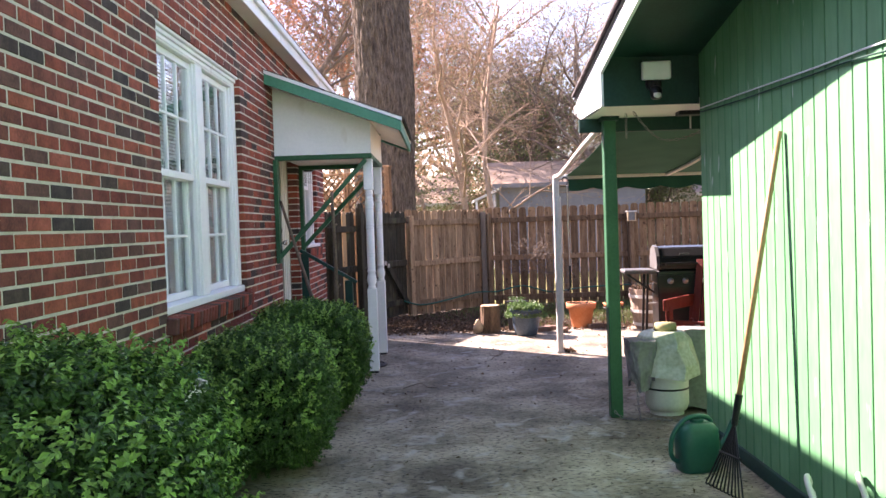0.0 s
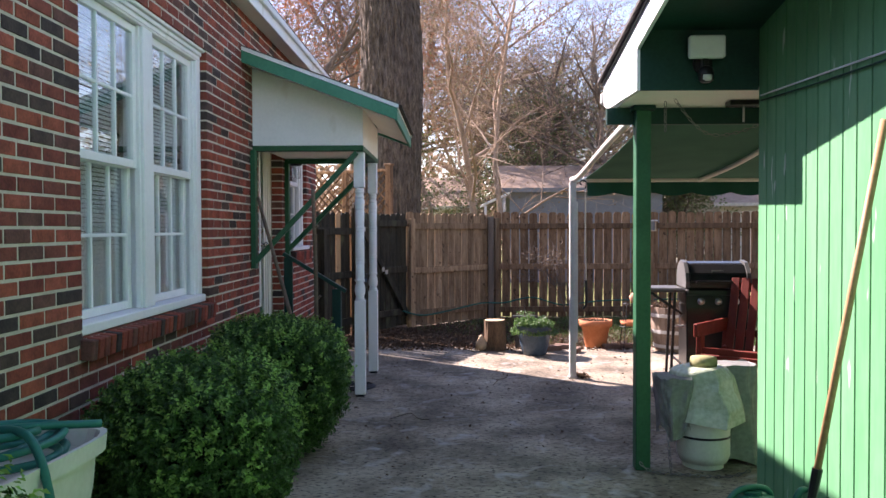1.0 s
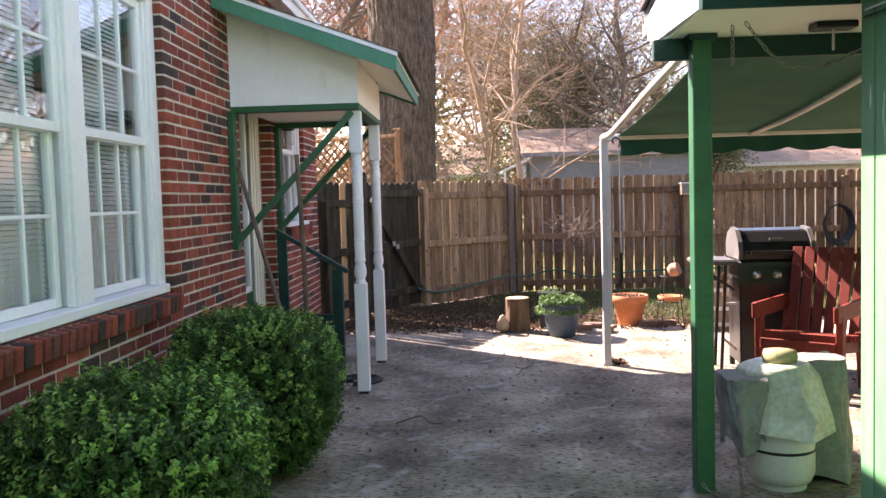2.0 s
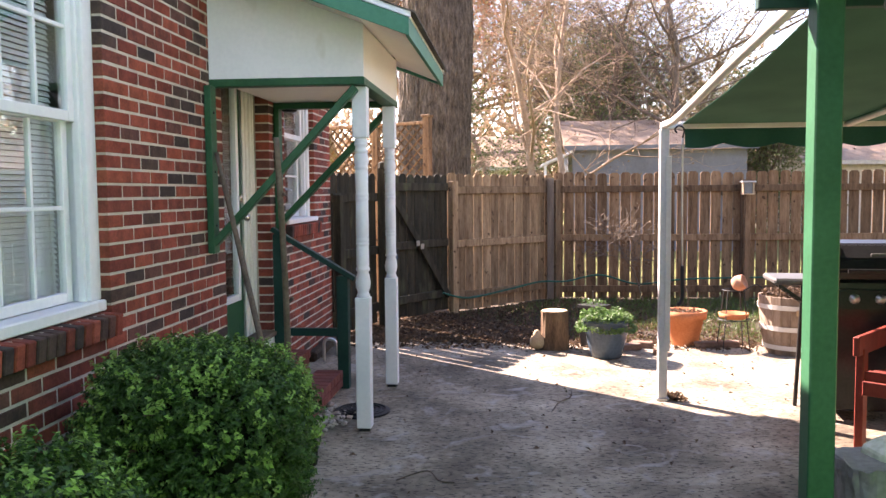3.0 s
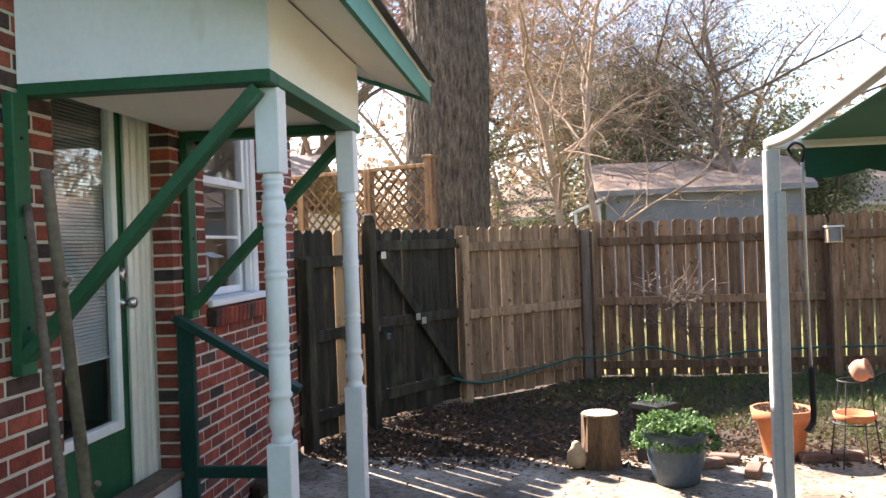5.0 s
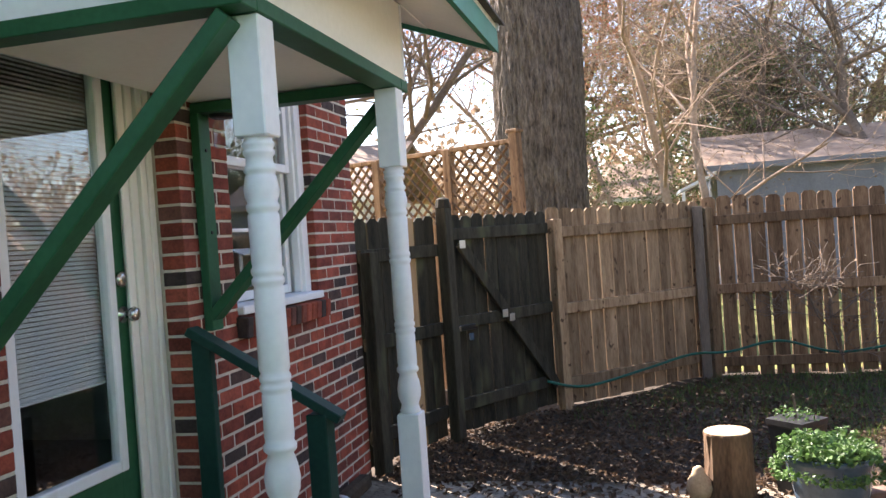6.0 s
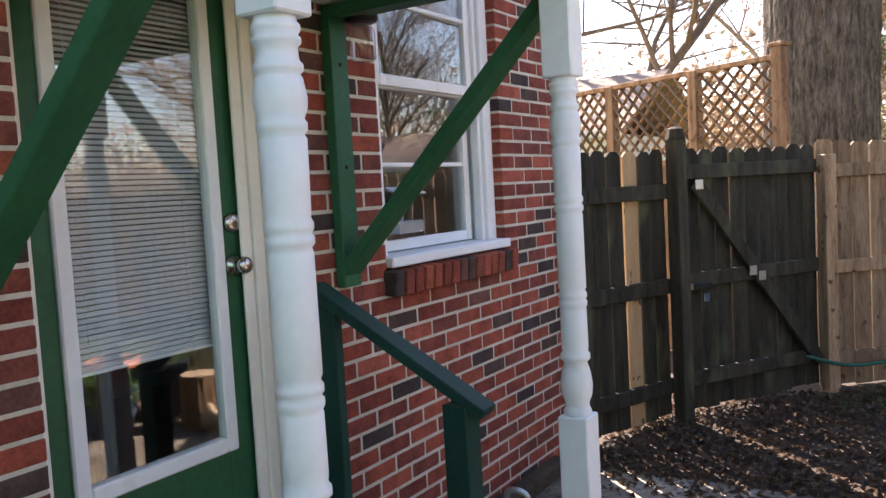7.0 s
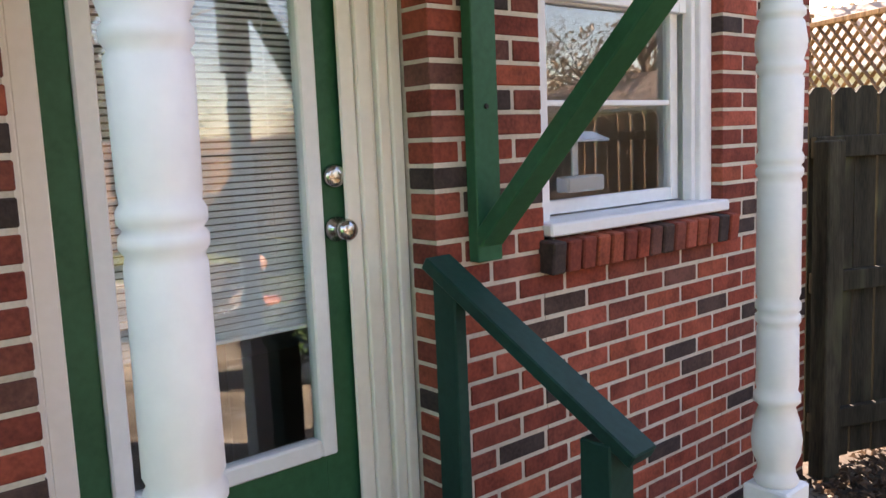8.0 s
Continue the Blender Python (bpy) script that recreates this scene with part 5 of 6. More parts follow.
# ---- boxwoods ----
def boxwood(label, cx, cy, rx, ry, h, seed, sprigs):
    """A rounded clipped shrub: short leafy sprigs standing out of a core painted dark as inner shade."""
    ob = thing("boxwood_shrub", label, "shrub", pose(cx, cy, 0.0), "boxwoods along the house")
    g = np.random.default_rng(seed)

    def shell(n):
        u = g.normal(0, 1, (n, 3))
        u /= np.linalg.norm(u, axis=1)[:, None]
        p = u * (np.sum(np.abs(u) ** 2.9, axis=1) ** (-1 / 2.9))[:, None]
        lump = np.array([1 + 0.13 * noise.noise(Vector(q) * 1.9 + Vector((seed, 0, 0))) + 0.09 * noise.noise(Vector(q) * 4.6 + Vector((0, seed, 0))) for q in p])
        p *= lump[:, None]
        tuck = 0.90 + 0.10 * np.clip(p[:, 2] + 0.9, 0, 1)
        return np.column_stack([p[:, 0] * rx * tuck, p[:, 1] * ry * tuck, h * 0.53 + p[:, 2] * h * 0.47]), u

    def sprays(n, lo, hi, length, per, size, wide):
        base, nrm = shell(n)
        mid = np.array([0, 0, h * 0.5])
        base = mid + (base - mid) * g.uniform(lo, hi, n)[:, None]
        way = nrm + g.normal(0, 0.35, (n, 3)) + [0, 0, 0.45]
        way /= np.linalg.norm(way, axis=1)[:, None]
        f = np.tile(np.linspace(0.0, 1.0, per), n)
        b, w = np.repeat(base, per, axis=0), np.repeat(way, per, axis=0)
        side = np.cross(w, g.normal(0, 1, (n * per, 3)))
        side /= np.linalg.norm(side, axis=1)[:, None] + 1e-9
        pos = b + w * (f * length)[:, None] + side * (wide * (1.1 - 0.6 * f))[:, None]
        pos[:, 2] = np.maximum(pos[:, 2], 0.04)
        return pos, side * 0.25 + w * 0.9 + [0, 0, 0.25]

    p1, n1 = sprays(sprigs, 0.80, 0.95, 0.085, 20, 0.025, 0.013)
    o = new("foliage", leaves_mesh("foliage", p1, n1, 0.0225, BOX_LEAF, g, 0.55, 0.35, 0.45)); o.parent = ob
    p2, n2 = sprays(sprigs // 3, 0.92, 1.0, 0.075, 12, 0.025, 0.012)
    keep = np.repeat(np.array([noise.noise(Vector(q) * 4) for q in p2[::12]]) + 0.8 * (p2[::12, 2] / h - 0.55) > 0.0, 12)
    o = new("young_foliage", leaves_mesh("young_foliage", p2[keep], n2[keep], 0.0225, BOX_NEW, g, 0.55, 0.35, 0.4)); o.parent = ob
    # solid near-black core, paints the shade seen between the sprigs
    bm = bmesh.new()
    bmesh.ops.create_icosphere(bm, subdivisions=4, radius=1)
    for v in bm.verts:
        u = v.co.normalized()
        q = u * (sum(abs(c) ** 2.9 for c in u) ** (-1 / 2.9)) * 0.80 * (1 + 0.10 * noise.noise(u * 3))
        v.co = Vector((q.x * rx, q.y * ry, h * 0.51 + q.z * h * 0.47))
    part("inner_wood", bm, TWIG_SHADE, ob, "dark core with the shade between twigs painted in")
    part("stem", tube([(0, 0, 0), (0.02, 0.01, h * 0.4)], 0.03, 8), STICK, ob)
    p3, n3 = shell(9)
    o = new("caught_leaves", leaves_mesh("caught_leaves", p3, n3 + [0, 0, 1.2], 0.055, DEAD_LEAF, g, 0.6, 0.4, 0.3)); o.parent = ob
    tagged(o, "dry brown leaves caught on top")


# inner shade of the shrubs put into the colour; the log's bark shares it
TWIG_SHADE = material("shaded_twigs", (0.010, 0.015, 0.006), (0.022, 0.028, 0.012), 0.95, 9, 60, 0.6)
boxwood("large clipped green boxwood by the brick wall", -1.23, 2.50, 0.46, 0.58, 1.10, 5, 4900)
boxwood("clipped green boxwood below the window", -1.26, 5.27, 0.42, 0.47, 0.80, 6, 3900)
boxwood("rounded green boxwood beside the door canopy", -1.21, 6.70, 0.42, 0.37, 0.84, 7, 3700)

# ---- hose pot ----
pot = thing("hose_pot", "cream plastic hose tub holding a coiled teal hose", "hose reel", pose(-1.525, 4.02, 0, 0, 0, -4))
hx, hy = 0.20, 0.37
tb = bmesh.new()
rings = []
for z, f in ((0.0, 0.72), (0.38, 0.84), (0.55, 0.94), (0.655, 0.97), (0.66, 1.08), (0.72, 1.1), (0.72, 1.02), (0.66, 0.94), (0.645, 0.9)):
    ring = []
    for i in range(28):
        a = 2 * math.pi * i / 28
        c, s = math.cos(a), math.sin(a)
        ring.append(tb.verts.new((math.copysign(abs(c) ** 0.45, c) * hx * f, math.copysign(abs(s) ** 0.45, s) * hy * f, z)))
    rings.append(ring)
for a, b in zip(rings, rings[1:]):
    for i in range(28):
        tb.faces.new((a[i], a[(i + 1) % 28], b[(i + 1) % 28], b[i]))
tb.faces.new(rings[0][::-1]); tb.faces.new(rings[-1])
part("tub", tb, REELPLASTIC, pot)
coil = [(math.cos(a) * (0.115 + 0.035 * math.sin(a * 0.37)), 0.07 + math.sin(a) * (0.21 + 0.045 * math.cos(a * 0.41)), 0.675 + 0.0045 * a + 0.012 * math.sin(a * 0.6)) for a in [i * 0.3 for i in range(84)]]
part("hose_coil", tube(coil, 0.014, 8), HOSE, pot, "coiled teal garden hose", smooth=True)
part("hose_end", tube(curve_points([(-0.1, -0.02, 0.77), (0.04, -0.03, 0.81), (0.17, -0.09, 0.79), (0.25, -0.13, 0.62), (0.28, -0.14, 0.3), (0.36, -0.05, 0.016)], 8), 0.0145, 8), HOSE, pot, smooth=True)
part("hose_end", tube(curve_points([(-0.05, 0.10, 0.78), (0.08, 0.18, 0.775), (0.2, 0.28, 0.76)], 8), 0.0145, 8), HOSE, pot, smooth=True)

# ---- leaning sticks ----
def stick(label, ctrl, r, stubs=()):
    ob = thing("wooden_stick", label, "stick")
    part("shaft", tube(curve_points(ctrl, 6), r, 8, r1=r * 0.75), STICK, ob, smooth=True)
    for p, q in stubs:
        part("twig_stub", tube([p, q], r * 0.5, 6), STICK, ob)


stick("bare wooden stick leaning on the canopy post", [(-1.10, 7.64, 0.0), (-1.28, 7.84, 0.55), (-1.5, 8.1, 1.15), (-1.705, 8.335, 1.71)], 0.019)
stick("knotty bare branch standing against the brace", [(-1.13, 7.72, 0.0), (-1.115, 7.68, 0.6), (-1.10, 7.6, 1.1), (-1.10, 7.5, 1.74)], 0.019, (((-1.11, 7.65, 0.9), (-1.07, 7.63, 0.94)), ((-1.10, 7.55, 1.45), (-1.07, 7.53, 1.47))))

stick("dark broken branch leaning on the brick wall", [(-1.36, 8.12, 0.0), (-1.48, 8.03, 0.38), (-1.6, 7.96, 0.58), (-1.69, 7.98, 0.70)], 0.022)
log = thing("old_log", "dark rotten log end beside the shrub", "log", pose(-1.12, 7.85, 0))
part("bark", lathe([(0.105, 0), (0.11, 0.05), (0.1, 0.19), (0.09, 0.21)], 14), TWIG_SHADE, log, smooth=True)
part("cut_end", lathe([(0.088, 0.205), (0.06, 0.213), (0.01, 0.215)], 14), STICK, log)
bottle = thing("capped_bottle", "small grey bottle with a pale cap", "bottle", pose(-1.30, 8.22, 0))
part("body", lathe([(0.035, 0), (0.04, 0.01), (0.04, 0.20), (0.02, 0.25)], 14), TARPGREY, bottle, smooth=True)
part("cap", lathe([(0.022, 0.25), (0.025, 0.255), (0.024, 0.30), (0.01, 0.305)], 12), WHITE, bottle, "pale cap", smooth=True)

mat_ = thing("rubber_drain_mat", "black ridged round mat on the concrete", "mat", pose(-0.97, 8.93, 0.0))
part("disc", lathe([(0.19, 0.0), (0.19, 0.012), (0.17, 0.016), (0.01, 0.016)], 32), RUBBER, mat_)
for i in range(5):
    r = 0.03 + 0.033 * i
    part("ridge", tube([(r * math.cos(a), r * math.sin(a), 0.018) for a in [2 * math.pi * j / 28 for j in range(29)]], 0.006, 5), RUBBER, mat_)
g = np.random.default_rng(31)
stones = bmesh.new()
for i in range(70):
    s = g.uniform(0.012, 0.03)
    r = bmesh.ops.create_icosphere(stones, subdivisions=1, radius=s, matrix=Matrix.Translation((-1.13 + g.normal(0, 0.06), 8.72 + g.normal(0, 0.17), 0.010)))
    for v in r["verts"]:
        v.co.z = v.co.z * 0.6 + 0.006
        v.co += Vector(g.normal(0, s * 0.12, 3))
tagged(part("pebbles", stones, STONE), "pale pebbles in front of the brick steps", "pebbles", kind="stuff")

pipe = thing("wall_pipe", "short grey metal pipe at the wall base", "pipe")
part("riser", tube(curve_points([(-1.60, 10.55, -0.02), (-1.60, 10.55, 0.16), (-1.56, 10.55, 0.2), (-1.50, 10.56, 0.17), (-1.49, 10.56, 0.05)], 5), 0.014, 8), STEEL, pipe, smooth=True)
# low box standing for dark soil and rubble along the wall base
base_soil = thing("wall_base_soil", "dark soil and rubble at the wall base", "stone")
bm = box(-1.75, 10.5, 0.0, -1.66, 11.35, 0.09, 0.02)
part("block", bm, SOIL, base_soil)

# ---- garden pots ----
stump = thing("tree_stump", "short cut log stump with pale top", "stump", pose(0.43, 11.25, 0.0))
bm = bmesh.new()
rings = []
for z, f in ((0, 1.12), (0.05, 1.04), (0.2, 0.98), (0.345, 1.0), (0.355, 0.97)):
    rings.append([bm.verts.new(((0.125 * f + 0.006 * math.sin(i * 2.1 + z * 9)) * math.cos(2 * math.pi * i / 24), (0.125 * f + 0.006 * math.sin(i * 2.1 + z * 9)) * math.sin(2 * math.pi * i / 24), z)) for i in range(24)])
for a, b in zip(rings, rings[1:]):
    for i in range(24):
        bm.faces.new((a[i], a[(i + 1) % 24], b[(i + 1) % 24], b[i]))
bm.faces.new(rings[-1])
part("bark", bm, material("stump_bark", (0.07, 0.042, 0.024), (0.20, 0.125, 0.07), 0.9, 6, 40, 0.6, stretch=(2, 2, 0.5)), stump, smooth=False)
part("cut_top", lathe([(0.121, 0.3555), (0.118, 0.359), (0.001, 0.36)], 24), CUT, stump, "pale cut wood")
gourd = thing("gourd", "pale round gourd leaning on the stump", "gourd", pose(0.265, 11.18, 0.0))
part("body", lathe([(0.02, 0), (0.055, 0.02), (0.07, 0.06), (0.06, 0.11), (0.035, 0.145), (0.03, 0.17), (0.01, 0.185)], 18), CUT, gourd, smooth=True)


def potted(name, label, at, prof, mat, soil_r, soil_z, n=28):
    ob = thing(name, label, "plant pot", pose(*at))
    part("pot", lathe(prof, n), mat, ob, smooth=n > 8)
    part("soil", lathe([(soil_r, soil_z - 0.02), (soil_r, soil_z), (0.005, soil_z + 0.012)], n), SOIL, ob)
    return ob


bp = potted("blue_planter", "blue-grey glazed pot full of green parsley", (0.865, 10.86, 0), [(0.12, 0), (0.135, 0.01), (0.165, 0.12), (0.19, 0.25), (0.205, 0.31), (0.215, 0.32), (0.215, 0.345), (0.195, 0.345), (0.185, 0.30)], BLUEGLAZE, 0.185, 0.31)
g = np.random.default_rng(12)
k = 2600
a, r = g.uniform(0, 2 * math.pi, k), np.sqrt(g.uniform(0, 1, k)) * 0.27
lump = np.array([noise.noise(Vector((4 * p_ * math.cos(q_) * 2.2, 4 * p_ * math.sin(q_) * 2.2, 1.0))) for q_, p_ in zip(a, r)])
z = 0.31 + (0.10 + 0.09 * lump) * np.sqrt(np.maximum(0, 1 - (r / 0.29) ** 2)) * g.uniform(0.3, 1.15, k) - 0.08 * (r > 0.23)
o = new("parsley", leaves_mesh("parsley", np.column_stack([r * np.cos(a), r * np.sin(a), z]), np.tile([0, 0, 1.0], (k, 1)), 0.028, HERB, g, 0.8, 0.3, 0.8)); o.parent = bp
stems = bmesh.new()
for i in range(60):
    a, r = g.uniform(0, 6.28), g.uniform(0.05, 0.23)
    tube([(r * 0.5 * math.cos(a), r * 0.5 * math.sin(a), 0.31), (r * math.cos(a), r * math.sin(a), 0.40)], 0.002, 4, stems)
tagged(part("stalk_tuft", stems, HERB, bp), kind="stuff")

sp = potted("small_black_pot", "small black pot with a stake and seedlings", (0.80, 11.34, 0), [(0.12, 0), (0.13, 0.2), (0.15, 0.36), (0.16, 0.37), (0.16, 0.40), (0.145, 0.40)], RUBBER, 0.14, 0.38, 4)
k = 130
a, r = g.uniform(0, 6.28, k), np.sqrt(g.uniform(0, 1, k)) * 0.12
o = new("seedling_tuft", leaves_mesh("seedlings", np.column_stack([r * np.cos(a), r * np.sin(a), 0.39 + g.uniform(0, 0.06, k)]), np.tile([0, 0, 1.0], (k, 1)), 0.022, HERB, g, 0.6, 0.3, 0.8)); o.parent = sp
part("stake", tube([(0, 0, 0.36), (-0.01, 0, 0.53)], 0.008, 6), STICK, sp)

tp = potted("terracotta_pot", "terracotta pot with dry soil and twigs", (1.67, 11.48, 0), [(0.12, 0), (0.125, 0.01), (0.17, 0.25), (0.195, 0.252), (0.205, 0.33), (0.185, 0.33), (0.175, 0.27)], TERRACOTTA, 0.178, 0.29)
part("dead_stem", tube(curve_points([(0.02, 0, 0.28), (0.03, 0.01, 0.45), (-0.01, 0.03, 0.62)], 4), 0.004, 5), STICK, tp)
k = 160
a, r = g.uniform(0, 6.28, k), np.sqrt(g.uniform(0, 1, k)) * 0.17
o = new("dry_leaves", leaves_mesh("dry_leaves", np.column_stack([r * np.cos(a), r * np.sin(a), 0.305 + g.uniform(0, 0.02, k)]), np.tile([0, 0, 1.0], (k, 1)), 0.04, DEAD_LEAF, g)); o.parent = tp

# wire plant stand with a tilted clay pot
st = thing("wire_plant_stand", "rusty wire stand carrying a dish and a tilted clay pot", "plant stand", pose(2.06, 11.25, 0))
for i in range(4):
    a = math.pi / 4 + math.pi / 2 * i
    part("leg", tube(curve_points([(0.17 * math.cos(a), 0.17 * math.sin(a), 0), (0.13 * math.cos(a), 0.13 * math.sin(a), 0.3), (0.1 * math.cos(a), 0.1 * math.sin(a), 0.55)], 4), 0.005, 5), RUBBER, st)
for z, r in ((0.28, 0.135), (0.55, 0.1)):
    part("hoop", tube([(r * math.cos(2 * math.pi * i / 24), r * math.sin(2 * math.pi * i / 24), z) for i in range(25)], 0.005, 5), RUBBER, st)
part("clay_dish", lathe([(0.09, 0.285), (0.125, 0.30), (0.135, 0.34), (0.12, 0.34), (0.1, 0.31)], 22), TERRACOTTA, st, smooth=True)
b = lathe([(0.045, -0.07), (0.075, -0.06), (0.105, -0.01), (0.108, 0.03), (0.092, 0.075), (0.098, 0.08), (0.10, 0.105), (0.082, 0.105), (0.075, 0.06)], 22)
bmesh.ops.transform(b, matrix=pose(0.03, 0.0, 0.61, 68, 0, 60) @ Matrix.Scale(0.66, 4), verts=b.verts)
part("tilted_pot", b, material("faded_clay", (0.36, 0.17, 0.10), (0.46, 0.26, 0.17), 0.85, 6, 60, 0.2), st, smooth=True)
part("arm", tube(curve_points([(0.1, 0, 0.55), (0.2, 0.02, 0.60), (0.26, 0.0, 0.56)], 5), 0.005, 5), RUBBER, st)

barrel = thing("half_barrel", "weathered half oak barrel full of dry leaves", "planter", pose(2.56, 11.15, 0, 0, 0, 10))
NS = 22
stave = bmesh.new()
prof = [(0.235, 0.0), (0.265, 0.15), (0.29, 0.35), (0.30, 0.52)]
vs = []
for r, z in prof:
    hw = math.pi * r / NS * 0.97
    vs.append([stave.verts.new(p) for p in ((r, -hw, z), (r, hw, z), (r - 0.022, hw, z), (r - 0.022, -hw, z))])
for a, b in zip(vs, vs[1:]):
    for i in range(4):
        stave.faces.new((a[i], a[(i + 1) % 4], b[(i + 1) % 4], b[i]))
stave.faces.new(vs[0][::-1]); stave.faces.new(vs[-1])
sd = finish("stave", stave, BARREL)
for i in range(NS):
    piece("stave", sd, barrel, pose(0, 0, random.uniform(-0.003, 0.003), 0, 0, 360 / NS * i))
for z, r in ((0.07, 0.255), (0.24, 0.283), (0.43, 0.302)):
    part("hoop", lathe([(r, z - 0.02), (r + 0.004, z - 0.02), (r + 0.008, z + 0.02), (r + 0.003, z + 0.02)], 40, cap=False), GREYPOST, barrel, "pale metal hoop")
part("soil", lathe([(0.25, 0.40), (0.27, 0.46), (0.01, 0.5)], 24), SOIL, barrel)
k = 700
a, r = g.uniform(0, 6.28, k), np.sqrt(g.uniform(0, 1, k)) * 0.27
o = new("dry_leaves", leaves_mesh("dry_leaves", np.column_stack([r * np.cos(a), r * np.sin(a), 0.49 + g.uniform(0, 0.07, k)]), np.tile([0, 0, 1.0], (k, 1)), 0.055, DEAD_LEAF, g)); o.parent = barrel
part("tag", box(0.31, -0.05, 0.37, 0.316, 0.05, 0.42, 0.004), CUT, barrel, "small pale tag").matrix_basis = pose(0, 0, 0, 0, 0, -105)
bb = thing("brick_edging", "loose old bricks edging the lawn", "bricks")
ed = finish("brick", box(-0.1, -0.047, 0, 0.1, 0.047, 0.057, 0.008), material("old_edging_brick", (0.14, 0.085, 0.06), (0.26, 0.17, 0.125), 0.95, 8, 60, 0.5, vary=0.3))
for i, (x, y, r) in enumerate(((1.12, 11.2, 20), (1.25, 11.32, -15), (1.36, 11.02, 70), (1.83, 11.33, 5), (2.05, 11.38, -8))):
    piece("brick", ed, bb, pose(x, y, 0.0, 0, 0, r))

# ---- grill ----
GRILLGREY = material("cast_grey_metal", (0.075, 0.074, 0.07), (0.125, 0.123, 0.117), 0.45, 6, 70, 0.1)
gr = thing("gas_grill", "black gas grill with grey lid and side shelf", "grill", pose(2.33, 9.04, 0, 0, 0, -6))
part("cabinet", box(-0.27, -0.2, 0.07, 0.27, 0.24, 0.74, 0.01), BLACK, gr)
part("firebox", box(-0.28, -0.21, 0.745, 0.28, 0.25, 0.90, 0.02), BLACK, gr)
part("control_panel", prism([(-0.235, 0.72), (-0.21, 0.72), (-0.21, 0.84), (-0.225, 0.84)], "x", -0.28, 0.28), BLACK, gr)
for x in (-0.15, 0.0, 0.15):
    b = lathe([(0.032, 0), (0.032, 0.01), (0.022, 0.014), (0.02, 0.03), (0.005, 0.031)], 16)
    part("knob", b, STEEL, gr, "chrome knob", smooth=True).matrix_basis = pose(x, -0.232, 0.785, 90, 0, 0)
lid = prism([(-0.22, 0.905), (0.25, 0.905), (0.26, 1.0), (0.2, 1.09), (0.05, 1.14), (-0.1, 1.12), (-0.2, 1.03), (-0.23, 0.96)], "x", -0.25, 0.25)
bmesh.ops.bevel(lid, geom=list(lid.edges), offset=0.012, segments=2, affect="EDGES")
lid_ = part("lid", lid, BLACK, gr, "black grill lid")
for x0, x1 in ((-0.285, -0.252), (0.252, 0.285)):
    part("lid_cheek", prism([(-0.23, 0.905), (0.26, 0.905), (0.27, 1.0), (0.205, 1.1), (0.05, 1.15), (-0.105, 1.13), (-0.21, 1.04), (-0.24, 0.96)], "x", x0, x1), GRILLGREY, lid_, "grey cast lid end")
part("handle", tube([(-0.2, -0.27, 0.96), (0.2, -0.27, 0.96)], 0.014, 8), BLACK, lid_)
part("badge", box(-0.05, -0.2, 1.045, 0.05, -0.185, 1.065, 0.003), GRILLGREY, lid_)
part("side_shelf", box(-0.61, -0.18, 0.86, -0.29, 0.22, 0.90, 0.012), GRILLGREY, gr, "grey side shelf")
part("side_shelf", box(0.29, -0.18, 0.86, 0.66, 0.22, 0.90, 0.012), GRILLGREY, gr)
for y in (-0.15, 0.19):
    part("shelf_bracket", bar((-0.3, y, 0.66), (-0.58, y, 0.86), 0.03, 0.02), BLACK, gr)
for x in (-0.25, 0.25):
    for y in (-0.18, 0.22):
        part("leg", box(x - 0.02, y - 0.02, 0.0, x + 0.02, y + 0.02, 0.07, 0.003), BLACK, gr)
part("leg_frame", bar((-0.40, -0.12, 0.0), (-0.36, -0.12, 0.86), 0.025, 0.025), BLACK, gr)
part("leg_frame", bar((-0.40, 0.16, 0.0), (-0.36, 0.16, 0.86), 0.025, 0.025), BLACK, gr)
part("leg_tie", bar((-0.39, -0.12, 0.28), (-0.28, -0.12, 0.18), 0.02, 0.02), GREYPOST, gr)
part("leg_tie", bar((-0.38, -0.12, 0.55), (-0.28, -0.12, 0.55), 0.02, 0.02), GREYPOST, gr)

# ---- red chair ----
ch = thing("garden_chair", "red stained wooden slatted garden armchair", "chair", pose(2.36, 8.30, 0, 0, 0, -40))
for x in (-0.27, 0.27):
    part("leg", bar((x, -0.26, 0), (x, -0.26, 0.58), 0.045, 0.07), REDWOOD, ch)
    part("leg", bar((x * 0.93, 0.30, 0), (x * 0.93, 0.22, 0.42), 0.04, 0.07), REDWOOD, ch)
    part("arm", bar((x, -0.36, 0.60), (x, 0.30, 0.60), 0.035, 0.11, 0.006), REDWOOD, ch)
    part("seat_side", bar((x * 0.9, -0.28, 0.37), (x * 0.9, 0.26, 0.30), 0.03, 0.075), REDWOOD, ch)
    part("arm_support", bar((x, 0.24, 0.3), (x, 0.29, 0.58), 0.04, 0.05), REDWOOD, ch)
for i in range(6):
    y = -0.27 + 0.09 * i
    part("seat_slat", bar((-0.26, y, 0.415 - 0.012 * i), (0.26, y, 0.415 - 0.012 * i), 0.018, 0.078), REDWOOD, ch)
for i in range(6):
    x = -0.215 + 0.086 * i
    part("back_slat", bar((x, 0.20, 0.33), (x * 1.05, 0.40, 1.0 - 0.0), 0.07, 0.018), REDWOOD, ch)
part("back_rail", bar((-0.26, 0.40, 0.93), (0.26, 0.40, 0.93), 0.025, 0.06), REDWOOD, ch)
part("back_rail", bar((-0.26, 0.285, 0.53), (0.26, 0.285, 0.53), 0.025, 0.06), REDWOOD, ch)
